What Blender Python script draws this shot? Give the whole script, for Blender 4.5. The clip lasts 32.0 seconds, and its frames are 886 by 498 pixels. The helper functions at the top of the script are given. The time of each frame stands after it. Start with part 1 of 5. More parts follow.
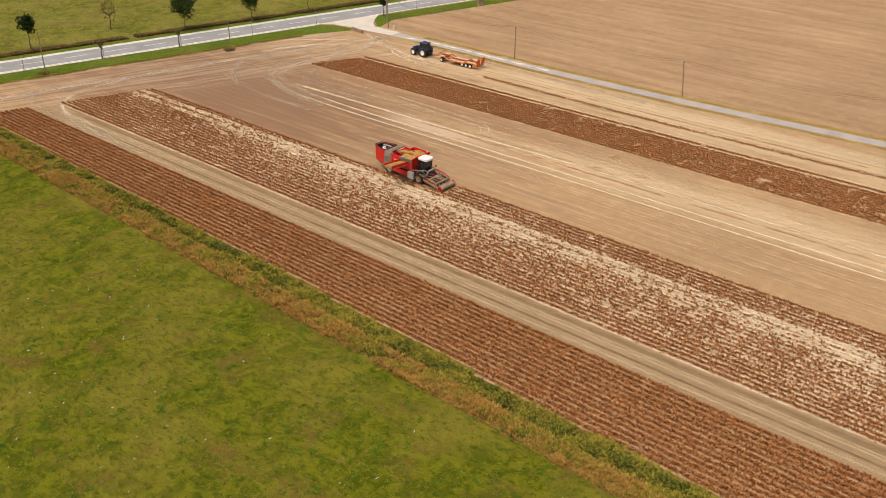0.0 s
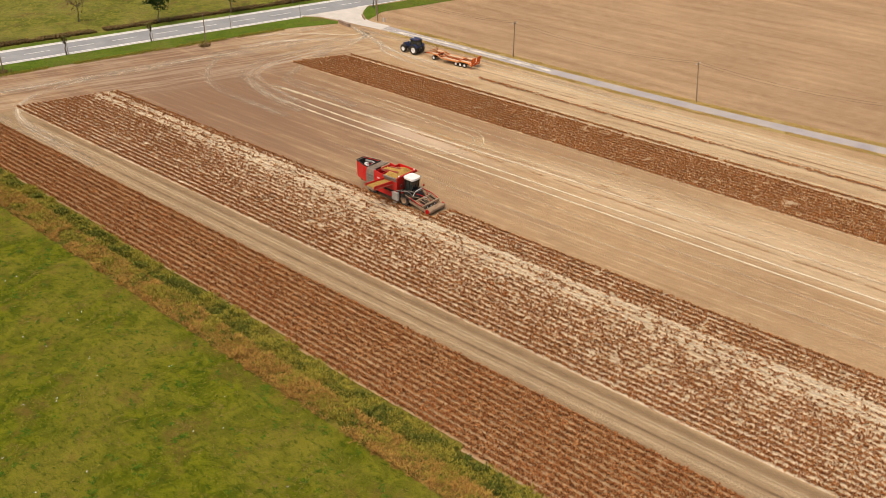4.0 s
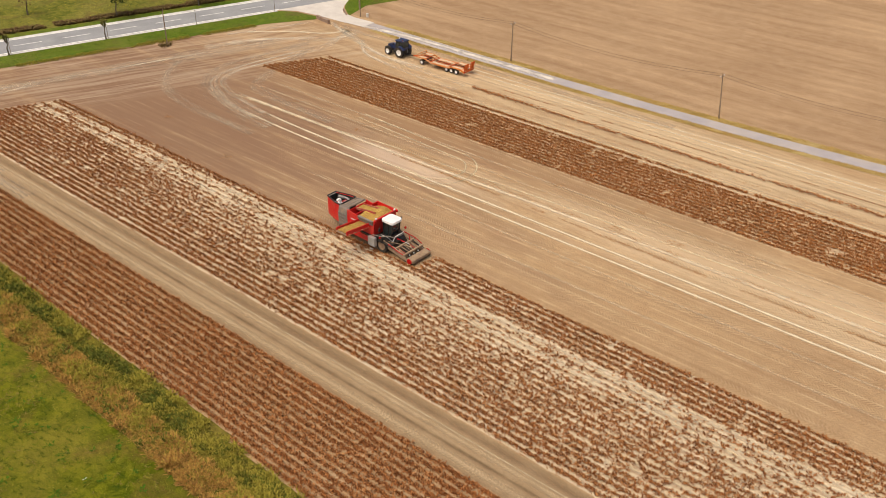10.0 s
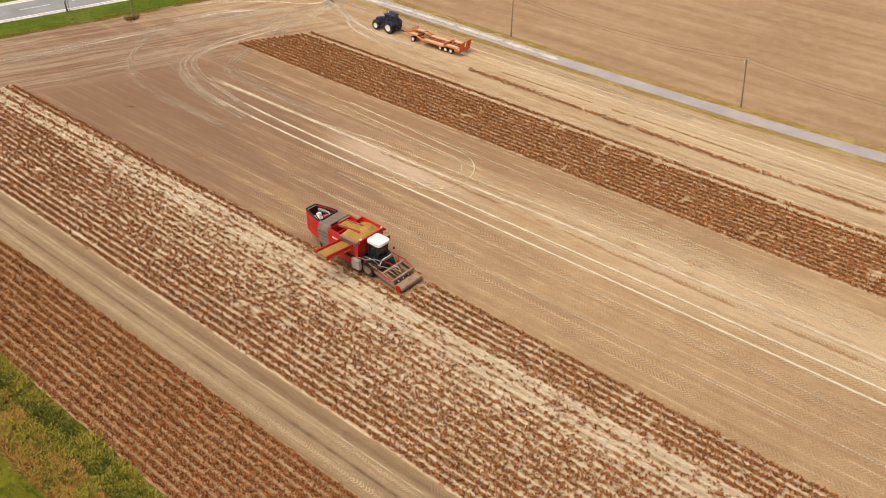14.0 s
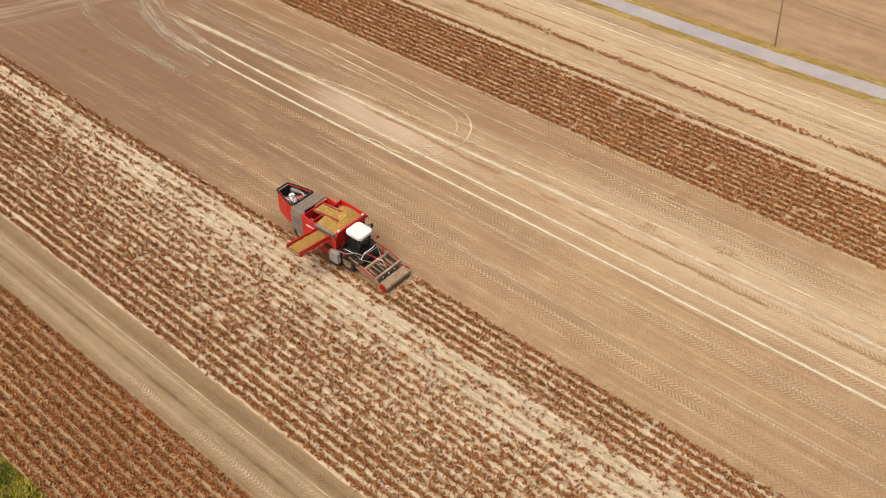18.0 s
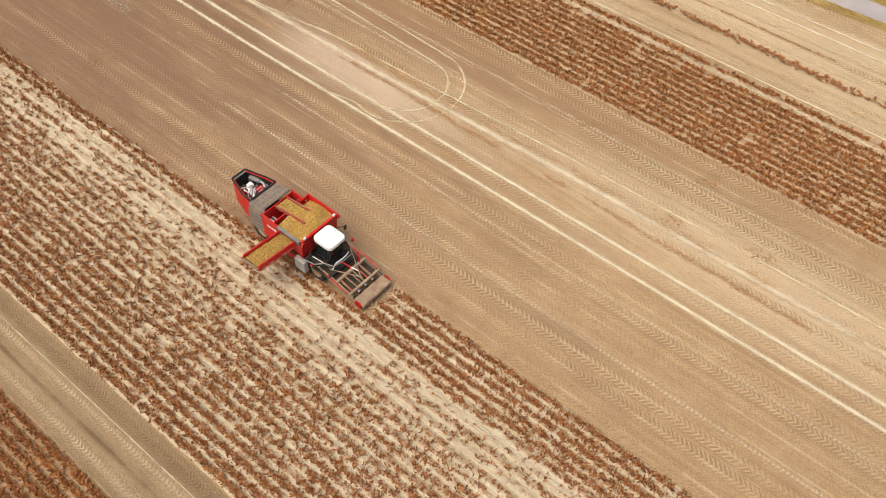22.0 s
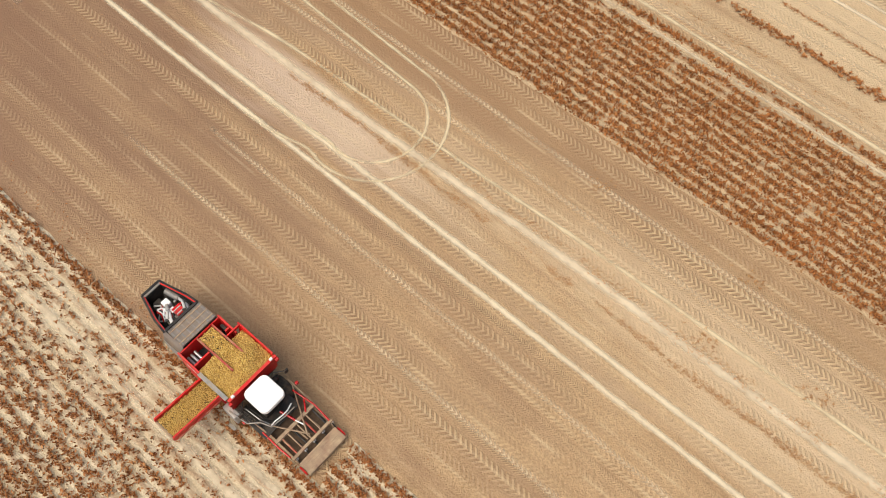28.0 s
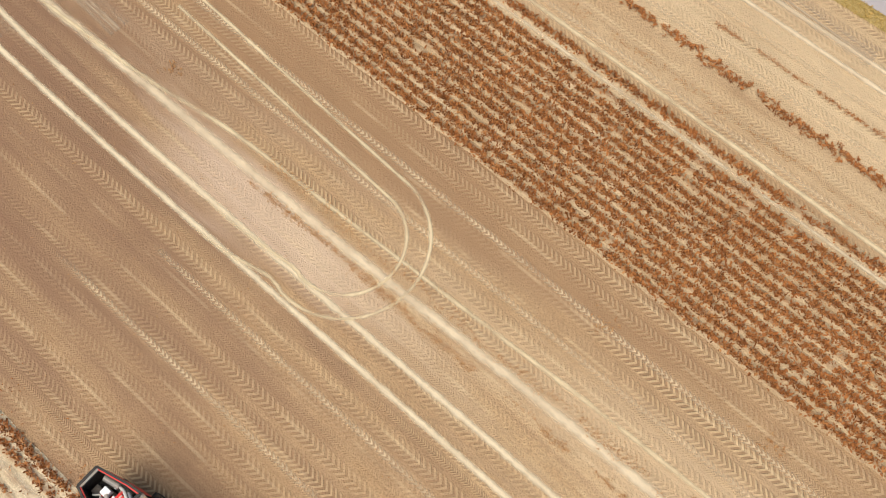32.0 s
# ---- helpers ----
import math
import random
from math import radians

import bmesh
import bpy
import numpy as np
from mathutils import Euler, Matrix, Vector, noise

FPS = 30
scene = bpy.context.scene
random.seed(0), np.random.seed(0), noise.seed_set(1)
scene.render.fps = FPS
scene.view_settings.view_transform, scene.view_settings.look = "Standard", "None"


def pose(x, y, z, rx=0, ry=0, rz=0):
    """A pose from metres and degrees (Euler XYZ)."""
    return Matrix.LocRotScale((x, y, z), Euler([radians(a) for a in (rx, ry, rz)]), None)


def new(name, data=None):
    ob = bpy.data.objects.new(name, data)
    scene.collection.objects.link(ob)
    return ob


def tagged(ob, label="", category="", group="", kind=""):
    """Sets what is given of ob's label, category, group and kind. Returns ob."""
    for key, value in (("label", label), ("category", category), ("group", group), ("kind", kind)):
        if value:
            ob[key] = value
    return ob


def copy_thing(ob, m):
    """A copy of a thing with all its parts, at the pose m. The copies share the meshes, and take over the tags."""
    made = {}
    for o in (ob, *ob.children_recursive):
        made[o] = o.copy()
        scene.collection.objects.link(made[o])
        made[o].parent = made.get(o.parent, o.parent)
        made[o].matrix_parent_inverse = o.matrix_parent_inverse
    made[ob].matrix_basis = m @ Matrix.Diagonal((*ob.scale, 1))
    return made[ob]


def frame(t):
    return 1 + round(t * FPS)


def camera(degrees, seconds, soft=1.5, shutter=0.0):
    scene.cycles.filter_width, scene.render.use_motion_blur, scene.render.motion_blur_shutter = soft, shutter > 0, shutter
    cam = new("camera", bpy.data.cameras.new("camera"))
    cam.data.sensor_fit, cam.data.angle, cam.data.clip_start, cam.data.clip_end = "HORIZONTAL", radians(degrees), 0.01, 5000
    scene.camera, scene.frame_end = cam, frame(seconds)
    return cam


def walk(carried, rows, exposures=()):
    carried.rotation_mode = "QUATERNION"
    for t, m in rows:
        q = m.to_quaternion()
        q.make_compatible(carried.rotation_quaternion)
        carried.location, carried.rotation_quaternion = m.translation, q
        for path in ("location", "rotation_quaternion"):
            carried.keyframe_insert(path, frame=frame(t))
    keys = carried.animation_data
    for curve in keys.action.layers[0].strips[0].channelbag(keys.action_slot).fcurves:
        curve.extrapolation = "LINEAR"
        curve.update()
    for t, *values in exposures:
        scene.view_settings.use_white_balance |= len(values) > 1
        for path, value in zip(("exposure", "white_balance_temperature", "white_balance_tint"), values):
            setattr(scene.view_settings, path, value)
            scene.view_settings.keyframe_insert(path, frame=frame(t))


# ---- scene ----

# ---- camera ----
FOV = 49.86
PATH = [
    (0.0, 87.62, -93.58, 55.54, 61.78, 0.48, 40.99),
    (1.0, 85.31, -90.88, 55.47, 61.45, 0.29, 40.96),
    (2.0, 82.96, -87.72, 55.37, 61.10, 0.23, 40.97),
    (3.0, 80.79, -84.35, 55.12, 60.78, 0.28, 41.02),
    (3.5, 79.70, -82.64, 54.90, 60.59, 0.33, 41.05),
    (5.5, 76.00, -76.82, 53.93, 60.29, 0.19, 41.19),
    (6.0, 74.83, -75.44, 53.88, 60.10, 0.15, 41.16),
    (7.0, 72.52, -72.83, 53.79, 59.80, 0.05, 41.08),
    (8.0, 70.40, -70.31, 53.60, 59.52, -0.04, 41.04),
    (9.0, 68.39, -67.94, 53.41, 59.22, -0.11, 41.02),
    (10.0, 66.32, -65.31, 53.30, 58.89, -0.12, 40.97),
    (11.0, 64.12, -62.77, 53.35, 58.50, -0.12, 40.88),
    (12.0, 61.79, -60.09, 53.42, 57.89, -0.15, 40.78),
    (13.0, 59.46, -57.50, 53.47, 56.71, -0.22, 40.70),
    (14.0, 57.10, -54.51, 53.76, 55.41, -0.21, 40.64),
    (14.5, 55.96, -53.29, 53.89, 54.62, -0.18, 40.60),
    (16.5, 51.67, -47.14, 54.17, 51.24, 0.10, 40.62),
    (17.0, 50.54, -45.63, 54.17, 50.39, 0.18, 40.61),
    (18.0, 48.14, -42.23, 54.09, 48.34, 0.28, 40.65),
    (19.0, 45.59, -38.87, 54.09, 45.99, 0.23, 40.73),
    (20.0, 42.83, -35.50, 53.95, 43.61, 0.13, 40.71),
    (21.0, 40.10, -32.25, 53.61, 41.46, 0.01, 40.62),
    (22.0, 37.48, -28.98, 53.42, 39.42, -0.08, 40.56),
    (23.0, 34.69, -25.31, 53.47, 37.02, -0.11, 40.61),
    (24.0, 31.93, -21.54, 53.51, 34.55, -0.09, 40.70),
    (25.0, 29.33, -17.99, 53.44, 32.31, -0.06, 40.81),
    (25.5, 28.05, -16.22, 53.32, 31.23, -0.03, 40.87),
    (27.5, 23.36, -9.45, 52.54, 27.63, 0.11, 41.27),
    (28.0, 22.07, -7.75, 52.39, 26.68, 0.10, 41.31),
    (29.0, 19.48, -4.44, 52.17, 24.82, 0.06, 41.31),
    (30.0, 16.88, -1.16, 51.97, 23.03, -0.01, 41.32),
    (31.0, 14.32, 2.08, 51.73, 21.48, -0.10, 41.36),
    (32.0, 11.89, 5.09, 51.49, 20.25, -0.19, 41.36),
]

cam = camera(FOV, 32.0, soft=0.75)
walk(cam, [(t, pose(x, y, z, rx, ry, rz)) for t, x, y, z, rx, ry, rz in PATH], exposures=[(0.0, 0.04, 7600, 12), (14.0, 0.04, 7400, 11), (22.0, 0.09, 7050, 9), (32.0, 0.14, 6900, 7)])

# ---- light: thin overcast, a soft high sun ----
world = bpy.data.worlds.new("sky")
scene.world = world
world.use_nodes = True
wt = world.node_tree
sky = wt.nodes.new("ShaderNodeTexSky")
sky.sky_type = "NISHITA"
sky.sun_disc = False
sky.sun_elevation, sky.sun_rotation = radians(64), radians(180)
sky.dust_density = 4.0
wt.nodes["Background"].inputs[1].default_value = 0.10
wt.links.new(sky.outputs[0], wt.nodes["Background"].inputs[0])
sun = new("sun", bpy.data.lights.new("sun", "SUN"))
sun.data.energy, sun.data.angle, sun.data.color = 2.5, radians(55), (1.0, 0.95, 0.87)
sun.matrix_world = Matrix.Translation((0, 0, 80)) @ Vector((0.04, 0.45, -1.0)).to_track_quat("-Z", "Y").to_matrix().to_4x4()


# ---- materials ----
class Net:
    """A node material under construction."""

    def __init__(self, name):
        self.mat = bpy.data.materials.new(name)
        self.mat.use_nodes = True
        self.t = self.mat.node_tree
        self.bsdf = self.t.nodes["Principled BSDF"]
        geo = self.t.nodes.new("ShaderNodeNewGeometry")
        self.pos = geo.outputs["Position"]
        self.island = geo.outputs["Random Per Island"]

    def put(self, socket, value):
        if isinstance(value, bpy.types.NodeSocket):
            self.t.links.new(value, socket)
        elif value is not None:
            if hasattr(socket.default_value, "__len__") and not hasattr(value, "__len__"):
                value = (value,) * len(socket.default_value)
            if hasattr(value, "__len__") and len(socket.default_value) == 4 and len(value) == 3:
                value = (*value, 1)
            socket.default_value = value

    def math(self, op, a, b=None, c=None):
        n = self.t.nodes.new("ShaderNodeMath")
        n.operation = op
        for s, v in zip(n.inputs, (a, b, c)):
            self.put(s, v)
        return n.outputs[0]

    def noise(self, scale, detail=3, rough=0.55, vector=None, distortion=0.0):
        n = self.t.nodes.new("ShaderNodeTexNoise")
        n.inputs["Scale"].default_value, n.inputs["Detail"].default_value = scale, detail
        n.inputs["Roughness"].default_value, n.inputs["Distortion"].default_value = rough, distortion
        self.put(n.inputs["Vector"], vector or self.pos)
        return n.outputs[0]

    def voronoi(self, scale, vector=None, out=0):
        n = self.t.nodes.new("ShaderNodeTexVoronoi")
        n.inputs["Scale"].default_value = scale
        self.put(n.inputs["Vector"], vector or self.pos)
        return n.outputs[out]

    def stretch(self, x, y, z=1.0, vector=None):
        n = self.t.nodes.new("ShaderNodeMapping")
        self.put(n.inputs["Vector"], vector or self.pos)
        n.inputs["Scale"].default_value = (x, y, z)
        return n.outputs[0]

    def xyz(self, vector=None):
        n = self.t.nodes.new("ShaderNodeSeparateXYZ")
        self.put(n.inputs[0], vector or self.pos)
        return n.outputs

    def ramp(self, fac, stops, mode="LINEAR"):
        n = self.t.nodes.new("ShaderNodeValToRGB")
        n.color_ramp.interpolation = mode
        e = n.color_ramp.elements
        while len(e) < len(stops):
            e.new(0.5)
        for k, (p, c) in enumerate(stops):
            e[k].position = p
            e[k].color = (c, c, c, 1) if not hasattr(c, "__len__") else (*c, 1)
        self.put(n.inputs[0], fac)
        return n.outputs[0]

    def span(self, value, a, b, lo=0.0, hi=1.0):
        n = self.t.nodes.new("ShaderNodeMapRange")
        for s, v in zip(n.inputs, (value, a, b, lo, hi)):
            self.put(s, v)
        return n.outputs[0]

    def mix(self, fac, a, b, mode="MIX"):
        n = self.t.nodes.new("ShaderNodeMix")
        n.data_type, n.blend_type = "RGBA", mode
        self.put(n.inputs[0], fac)
        self.put(n.inputs[6], a)
        self.put(n.inputs[7], b)
        return n.outputs[2]

    def band(self, value, centre, half, soft):
        """1 within half of centre, falling to 0 over soft."""
        d = self.math("ABSOLUTE", self.math("SUBTRACT", value, centre))
        return self.span(d, half, half + soft, 1.0, 0.0)

    def done(self, colour, rough=0.9, bump=None, height=0.02, strength=1.0, metal=0.0, spec=0.3):
        self.put(self.bsdf.inputs["Base Color"], colour)
        self.put(self.bsdf.inputs["Roughness"], rough)
        self.put(self.bsdf.inputs["Metallic"], metal)
        self.put(self.bsdf.inputs["Specular IOR Level"], spec)
        if bump is not None:
            n = self.t.nodes.new("ShaderNodeBump")
            n.inputs["Distance"].default_value, n.inputs["Strength"].default_value = height, strength
            self.put(n.inputs["Height"], bump)
            self.t.links.new(n.outputs[0], self.bsdf.inputs["Normal"])
        return self.mat


def mixed(name, dark, light, scale=6.0, fine=60.0, rough=0.8, metal=0.0, height=0.01, spec=0.3, dirt=None, dirt_amount=0.4):
    """A surface with variation at two scales and, where given, patchy dirt."""
    n = Net(name)
    a, b = n.noise(scale, 4), n.noise(fine, 2)
    c = n.mix(n.span(a, 0.3, 0.7), dark, light)
    c = n.mix(n.span(b, 0.35, 0.65, 0.0, 0.25), c, [0.6 * v for v in dark])
    if dirt:
        c = n.mix(n.math("MULTIPLY", n.span(n.noise(scale * 0.7, 5, 0.65), 0.45, 0.7), dirt_amount), c, dirt)
    return n.done(c, n.span(a, 0.3, 0.7, rough * 0.9, min(1.0, rough * 1.1)), b, height, 0.5, metal, spec)



# ---- plan: x runs along the potato rows, y across them ----
ROAD = Matrix.Translation((-83.38, 18.86, 0)) @ Matrix.Rotation(radians(71.63), 4, "Z")  # local x along the road, local -y towards the field


def edge(points):
    """y as a function of x along a line through the given points."""
    xs, ys = zip(*points)
    return lambda x: np.interp(x, xs, ys) + (x < xs[0]) * (x - xs[0]) * (ys[1] - ys[0]) / (xs[1] - xs[0]) + (x > xs[-1]) * (x - xs[-1]) * (ys[-1] - ys[-2]) / (xs[-1] - xs[-2])


def row(y0):
    """A row line: the rows fan out a little from the middle of the field."""
    s = float(np.interp(y0, (-35, -20, 12, 26, 50), (-0.002, -0.001, 0.0, 0.005, 0.012)))
    return lambda x: y0 + s * x


meadow_edge = edge([(-52, -36.2), (-20, -37.2), (5, -37.8), (25, -38.5), (57, -39.2)])
dry_edge = edge([(-52, -33.2), (-12, -34.4), (10, -35.4), (30, -36.1), (57, -37.0)])
ditch_edge = edge([(-52, -31.2), (-15, -32.2), (5, -32.5), (28, -33.4), (56, -34.1)])
thin_row = edge([(-20, 39.9), (4, 39.7), (20, 39.7), (46, 40.2)])
lane_mid = edge([(-65, 51.0), (-37.9, 50.7), (-10.7, 50.6), (5.1, 50.9), (18.6, 51.4), (28.7, 52.0), (44.7, 53.2)])
end_of_rows = edge([(-20.7, -67.7), (-4.1, -61.0), (26.5, -49.1), (34.0, -45.1)])  # x of the headland as a function of y


def patchy(x, y, size, seed):
    """Smooth noise from 0 to 1 over the plan."""
    g = np.random.default_rng(seed).random((64, 64))
    u, v = np.asarray(x) / size + 200.0, np.asarray(y) / size + 200.0
    i, j = np.floor(u).astype(int), np.floor(v).astype(int)
    a, b = u - i, v - j
    a, b = a * a * (3 - 2 * a), b * b * (3 - 2 * b)
    at = lambda p, q: g[p % 64, q % 64]
    return (at(i, j) * (1 - a) + at(i + 1, j) * a) * (1 - b) + (at(i, j + 1) * (1 - a) + at(i + 1, j + 1) * a) * b


# ---- mesh helpers ----
def link(name, verts, faces, material, parent=None, label="", smooth=False, category="", kind="", group=""):
    me = bpy.data.meshes.new(name)
    me.from_pydata([tuple(v) for v in verts], [], faces)
    me.materials.append(material)
    if smooth:
        me.shade_smooth()
    me.update()
    ob = new(name, me)
    ob.parent = parent
    return tagged(ob, label, category, group, kind)


def part(name, bm, material, parent, label="", smooth=False):
    me = bpy.data.meshes.new(name)
    bmesh.ops.recalc_face_normals(bm, faces=bm.faces)
    bm.to_mesh(me)
    bm.free()
    me.materials.append(material)
    if smooth:
        me.shade_smooth()
    ob = new(name, me)
    ob.parent = parent
    return tagged(ob, label)


def empty(name, m, label, category, group="", kind=""):
    ob = new(name)
    ob.empty_display_size = 0.5
    ob.matrix_world = m
    return tagged(ob, label, category, group, kind)


def sheet(name, x0, x1, low, high, z, material, label, step=2.0, across=1, kind="structure", category="", bumpy=0.0):
    """A strip of ground between two lines y = low(x) and y = high(x)."""
    nx = max(2, int((x1 - x0) / step) + 1)
    xs = np.linspace(x0, x1, nx)
    a = low(xs) if callable(low) else np.full(nx, float(low))
    b = high(xs) if callable(high) else np.full(nx, float(high))
    w = np.linspace(0, 1, across + 1)
    v = np.empty((nx, across + 1, 3))
    v[:, :, 0] = xs[:, None]
    v[:, :, 1] = a[:, None] * (1 - w) + b[:, None] * w
    v[:, :, 2] = z
    if bumpy:
        v[:, 1:-1, 2] += np.random.rand(nx, across - 1) * bumpy
    k = np.arange(nx * (across + 1)).reshape(nx, across + 1)
    f = np.stack([k[:-1, :-1], k[1:, :-1], k[1:, 1:], k[:-1, 1:]], -1).reshape(-1, 4)
    return link(name, v.reshape(-1, 3), f.tolist(), material, None, label, bumpy > 0, category, kind)


def tangle(name, lines, starts, x1, per_metre, keep, half, size, blot, cut, rise, material, label, category, seed):
    """Dead stems and leaf scraps lying along the rows in ragged blots: one bent scrap after the other. One mesh."""
    rng = np.random.default_rng(seed)
    parts = []
    for line, x0 in zip(lines, starts):
        n = int((x1 - x0) * per_metre)
        x = rng.uniform(x0, x1, n)
        d = np.clip(rng.normal(0, half, n), -0.42, 0.42)
        y = line(x) + d
        ok = (patchy(x, y, blot, seed) * 0.7 + patchy(x, y, blot * 0.37, seed + 1) * 0.3 > (cut(x, y) if callable(cut) else cut)) & (rng.random(n) < keep(x, y))
        z = rise * np.clip(1.15 - np.abs(d) / 0.36, 0, 1) + rng.uniform(0.0, 0.11, n)
        parts.append(np.stack([x, y, z], 1)[ok])
    c = np.concatenate(parts)
    n = len(c)
    a, tilt = rng.uniform(0, 2 * np.pi, n), rng.normal(0, 0.8, n)
    ln = size * rng.uniform(0.45, 1.3, n)
    wd = ln * rng.uniform(0.35, 0.7, n)
    u = np.stack([np.cos(a) * np.cos(tilt), np.sin(a) * np.cos(tilt), np.sin(tilt)], 1) * (ln / 2)[:, None]
    r = rng.normal(0, 0.5, n)
    w = np.stack([-np.sin(a) * np.cos(r), np.cos(a) * np.cos(r), np.sin(r)], 1) * (wd / 2)[:, None]
    v = np.stack([c - u - 0.6 * w, c - 0.1 * u - w, c + u * 1.0 + 0.15 * w, c + 0.1 * u + w], 1)
    me = bpy.data.meshes.new(name)
    me.vertices.add(n * 4)
    me.vertices.foreach_set("co", v.ravel())
    me.loops.add(n * 4)
    me.loops.foreach_set("vertex_index", np.arange(n * 4, dtype=np.int32))
    me.polygons.add(n)
    me.polygons.foreach_set("loop_start", (np.arange(n) * 4).astype(np.int32))
    me.materials.append(material)
    me.update(calc_edges=True)
    return tagged(new(name, me), label, category, "", "stuff")


def leaves(name, where, size, count, material, label, category, tall=1.0, spread=1.0, seed=1, lean=0.9, parent=None, width=0.34, kind="stuff", flat=False):
    """Small tufts, one at each place: count bent leaves each, two quads a leaf. One mesh."""
    rng = np.random.default_rng(seed)
    where = np.asarray(where, float)
    size = np.broadcast_to(size, len(where))
    n = len(where) * count
    base = np.repeat(where, count, 0)
    s = np.repeat(size, count) * rng.uniform(0.55, 1.15, n)
    a = rng.uniform(0, 2 * np.pi, n)
    out = np.stack([np.cos(a), np.sin(a)], 1)
    side = np.stack([-out[:, 1], out[:, 0]], 1)
    base[:, :2] += out * (rng.random(n) * 0.35 * spread * s)[:, None]
    ln = rng.uniform(0.2, 1.0, n) * lean
    w = s * width * rng.uniform(0.6, 1.3, n)
    v = np.empty((n, 6, 3))
    shape = ((0.0, 0.15, 0.7), (1.0, 0.9, 0.7), (1.0, 0.9, 0.7)) if flat else ((0.0, 0.0, 0.5), (0.45, 0.75, 1.0), (1.0, 0.85, 0.35))
    for k, (d, h, ww) in enumerate(shape):
        for j, sg in enumerate((-1, 1)):
            v[:, 2 * k + j, :2] = base[:, :2] + out * (d * ln * s)[:, None] + side * (sg * ww * w * 0.5)[:, None]
            v[:, 2 * k + j, 2] = base[:, 2] + h * s * tall * (1.15 - 0.6 * ln) + rng.normal(0, 0.03, n) * s
    per, quads = (4, 1) if flat else (6, 2)
    v = v[:, :per]
    k = np.arange(n)[:, None] * per
    f = np.concatenate([k + [[0, 1, 3, 2]], k + [[2, 3, 5, 4]]][:quads], 1).reshape(-1)
    me = bpy.data.meshes.new(name)
    me.vertices.add(n * per)
    me.vertices.foreach_set("co", v.ravel())
    me.loops.add(len(f))
    me.loops.foreach_set("vertex_index", f.astype(np.int32))
    me.polygons.add(quads * n)
    me.polygons.foreach_set("loop_start", (np.arange(quads * n) * 4).astype(np.int32))
    me.materials.append(material)
    me.update(calc_edges=True)
    ob = new(name, me)
    ob.parent = parent
    return tagged(ob, label, category, "", kind)


def curve_points(points, step=0.6):
    """A smooth line through the given points, as an array of x, y."""
    p = np.array(points, float)
    p = np.concatenate([[2 * p[0] - p[1]], p, [2 * p[-1] - p[-2]]])
    out = []
    for k in range(1, len(p) - 2):
        n = max(2, int(np.linalg.norm(p[k + 1] - p[k]) / step))
        for t in np.arange(n) / n:
            a, b, c, d = p[k - 1], p[k], p[k + 1], p[k + 2]
            out.append(0.5 * (2 * b + (c - a) * t + (2 * a - 5 * b + 4 * c - d) * t * t + (3 * b - a - 3 * c + d) * t ** 3))
    return np.array(out + [p[-2]])


RIBBONS = [0]


def ribbon(name, points, width, material, label, z=None, step=0.6):
    """A flat mark on the ground along a line; UV x is metres along, UV y goes across."""
    c = curve_points(points, step)
    d = np.gradient(c, axis=0)
    d /= np.linalg.norm(d, axis=1)[:, None]
    side = np.stack([-d[:, 1], d[:, 0]], 1) * width / 2
    RIBBONS[0] += 1
    z = 0.004 + 0.0006 * RIBBONS[0] if z is None else z
    n = len(c)
    v = np.zeros((n, 2, 3))
    v[:, 0, :2], v[:, 1, :2], v[:, :, 2] = c - side, c + side, z
    ob = link(name, v.reshape(-1, 3), [(2 * k, 2 * k + 2, 2 * k + 3, 2 * k + 1) for k in range(n - 1)], material, None, label, kind="structure")
    run = np.concatenate([[0], np.cumsum(np.linalg.norm(np.diff(c, axis=0), axis=1))])
    uv = ob.data.uv_layers.new(name="along")
    flat_uv = []
    for k in range(n - 1):
        flat_uv += [run[k], 0, run[k + 1], 0, run[k + 1], 1, run[k], 1]
    uv.data.foreach_set("uv", np.array(flat_uv, np.float32))
    return ob


# ---- ground materials ----
def tread(n, along, across, pitch=0.34):
    """Chevron tyre marks: 0 to 1, from metres along and metres from the middle of the mark."""
    s = n.math("SINE", n.math("MULTIPLY", n.math("ADD", along, n.math("MULTIPLY", n.math("ABSOLUTE", across), 0.9)), 2 * math.pi / pitch))
    return n.span(s, -0.3, 0.5)


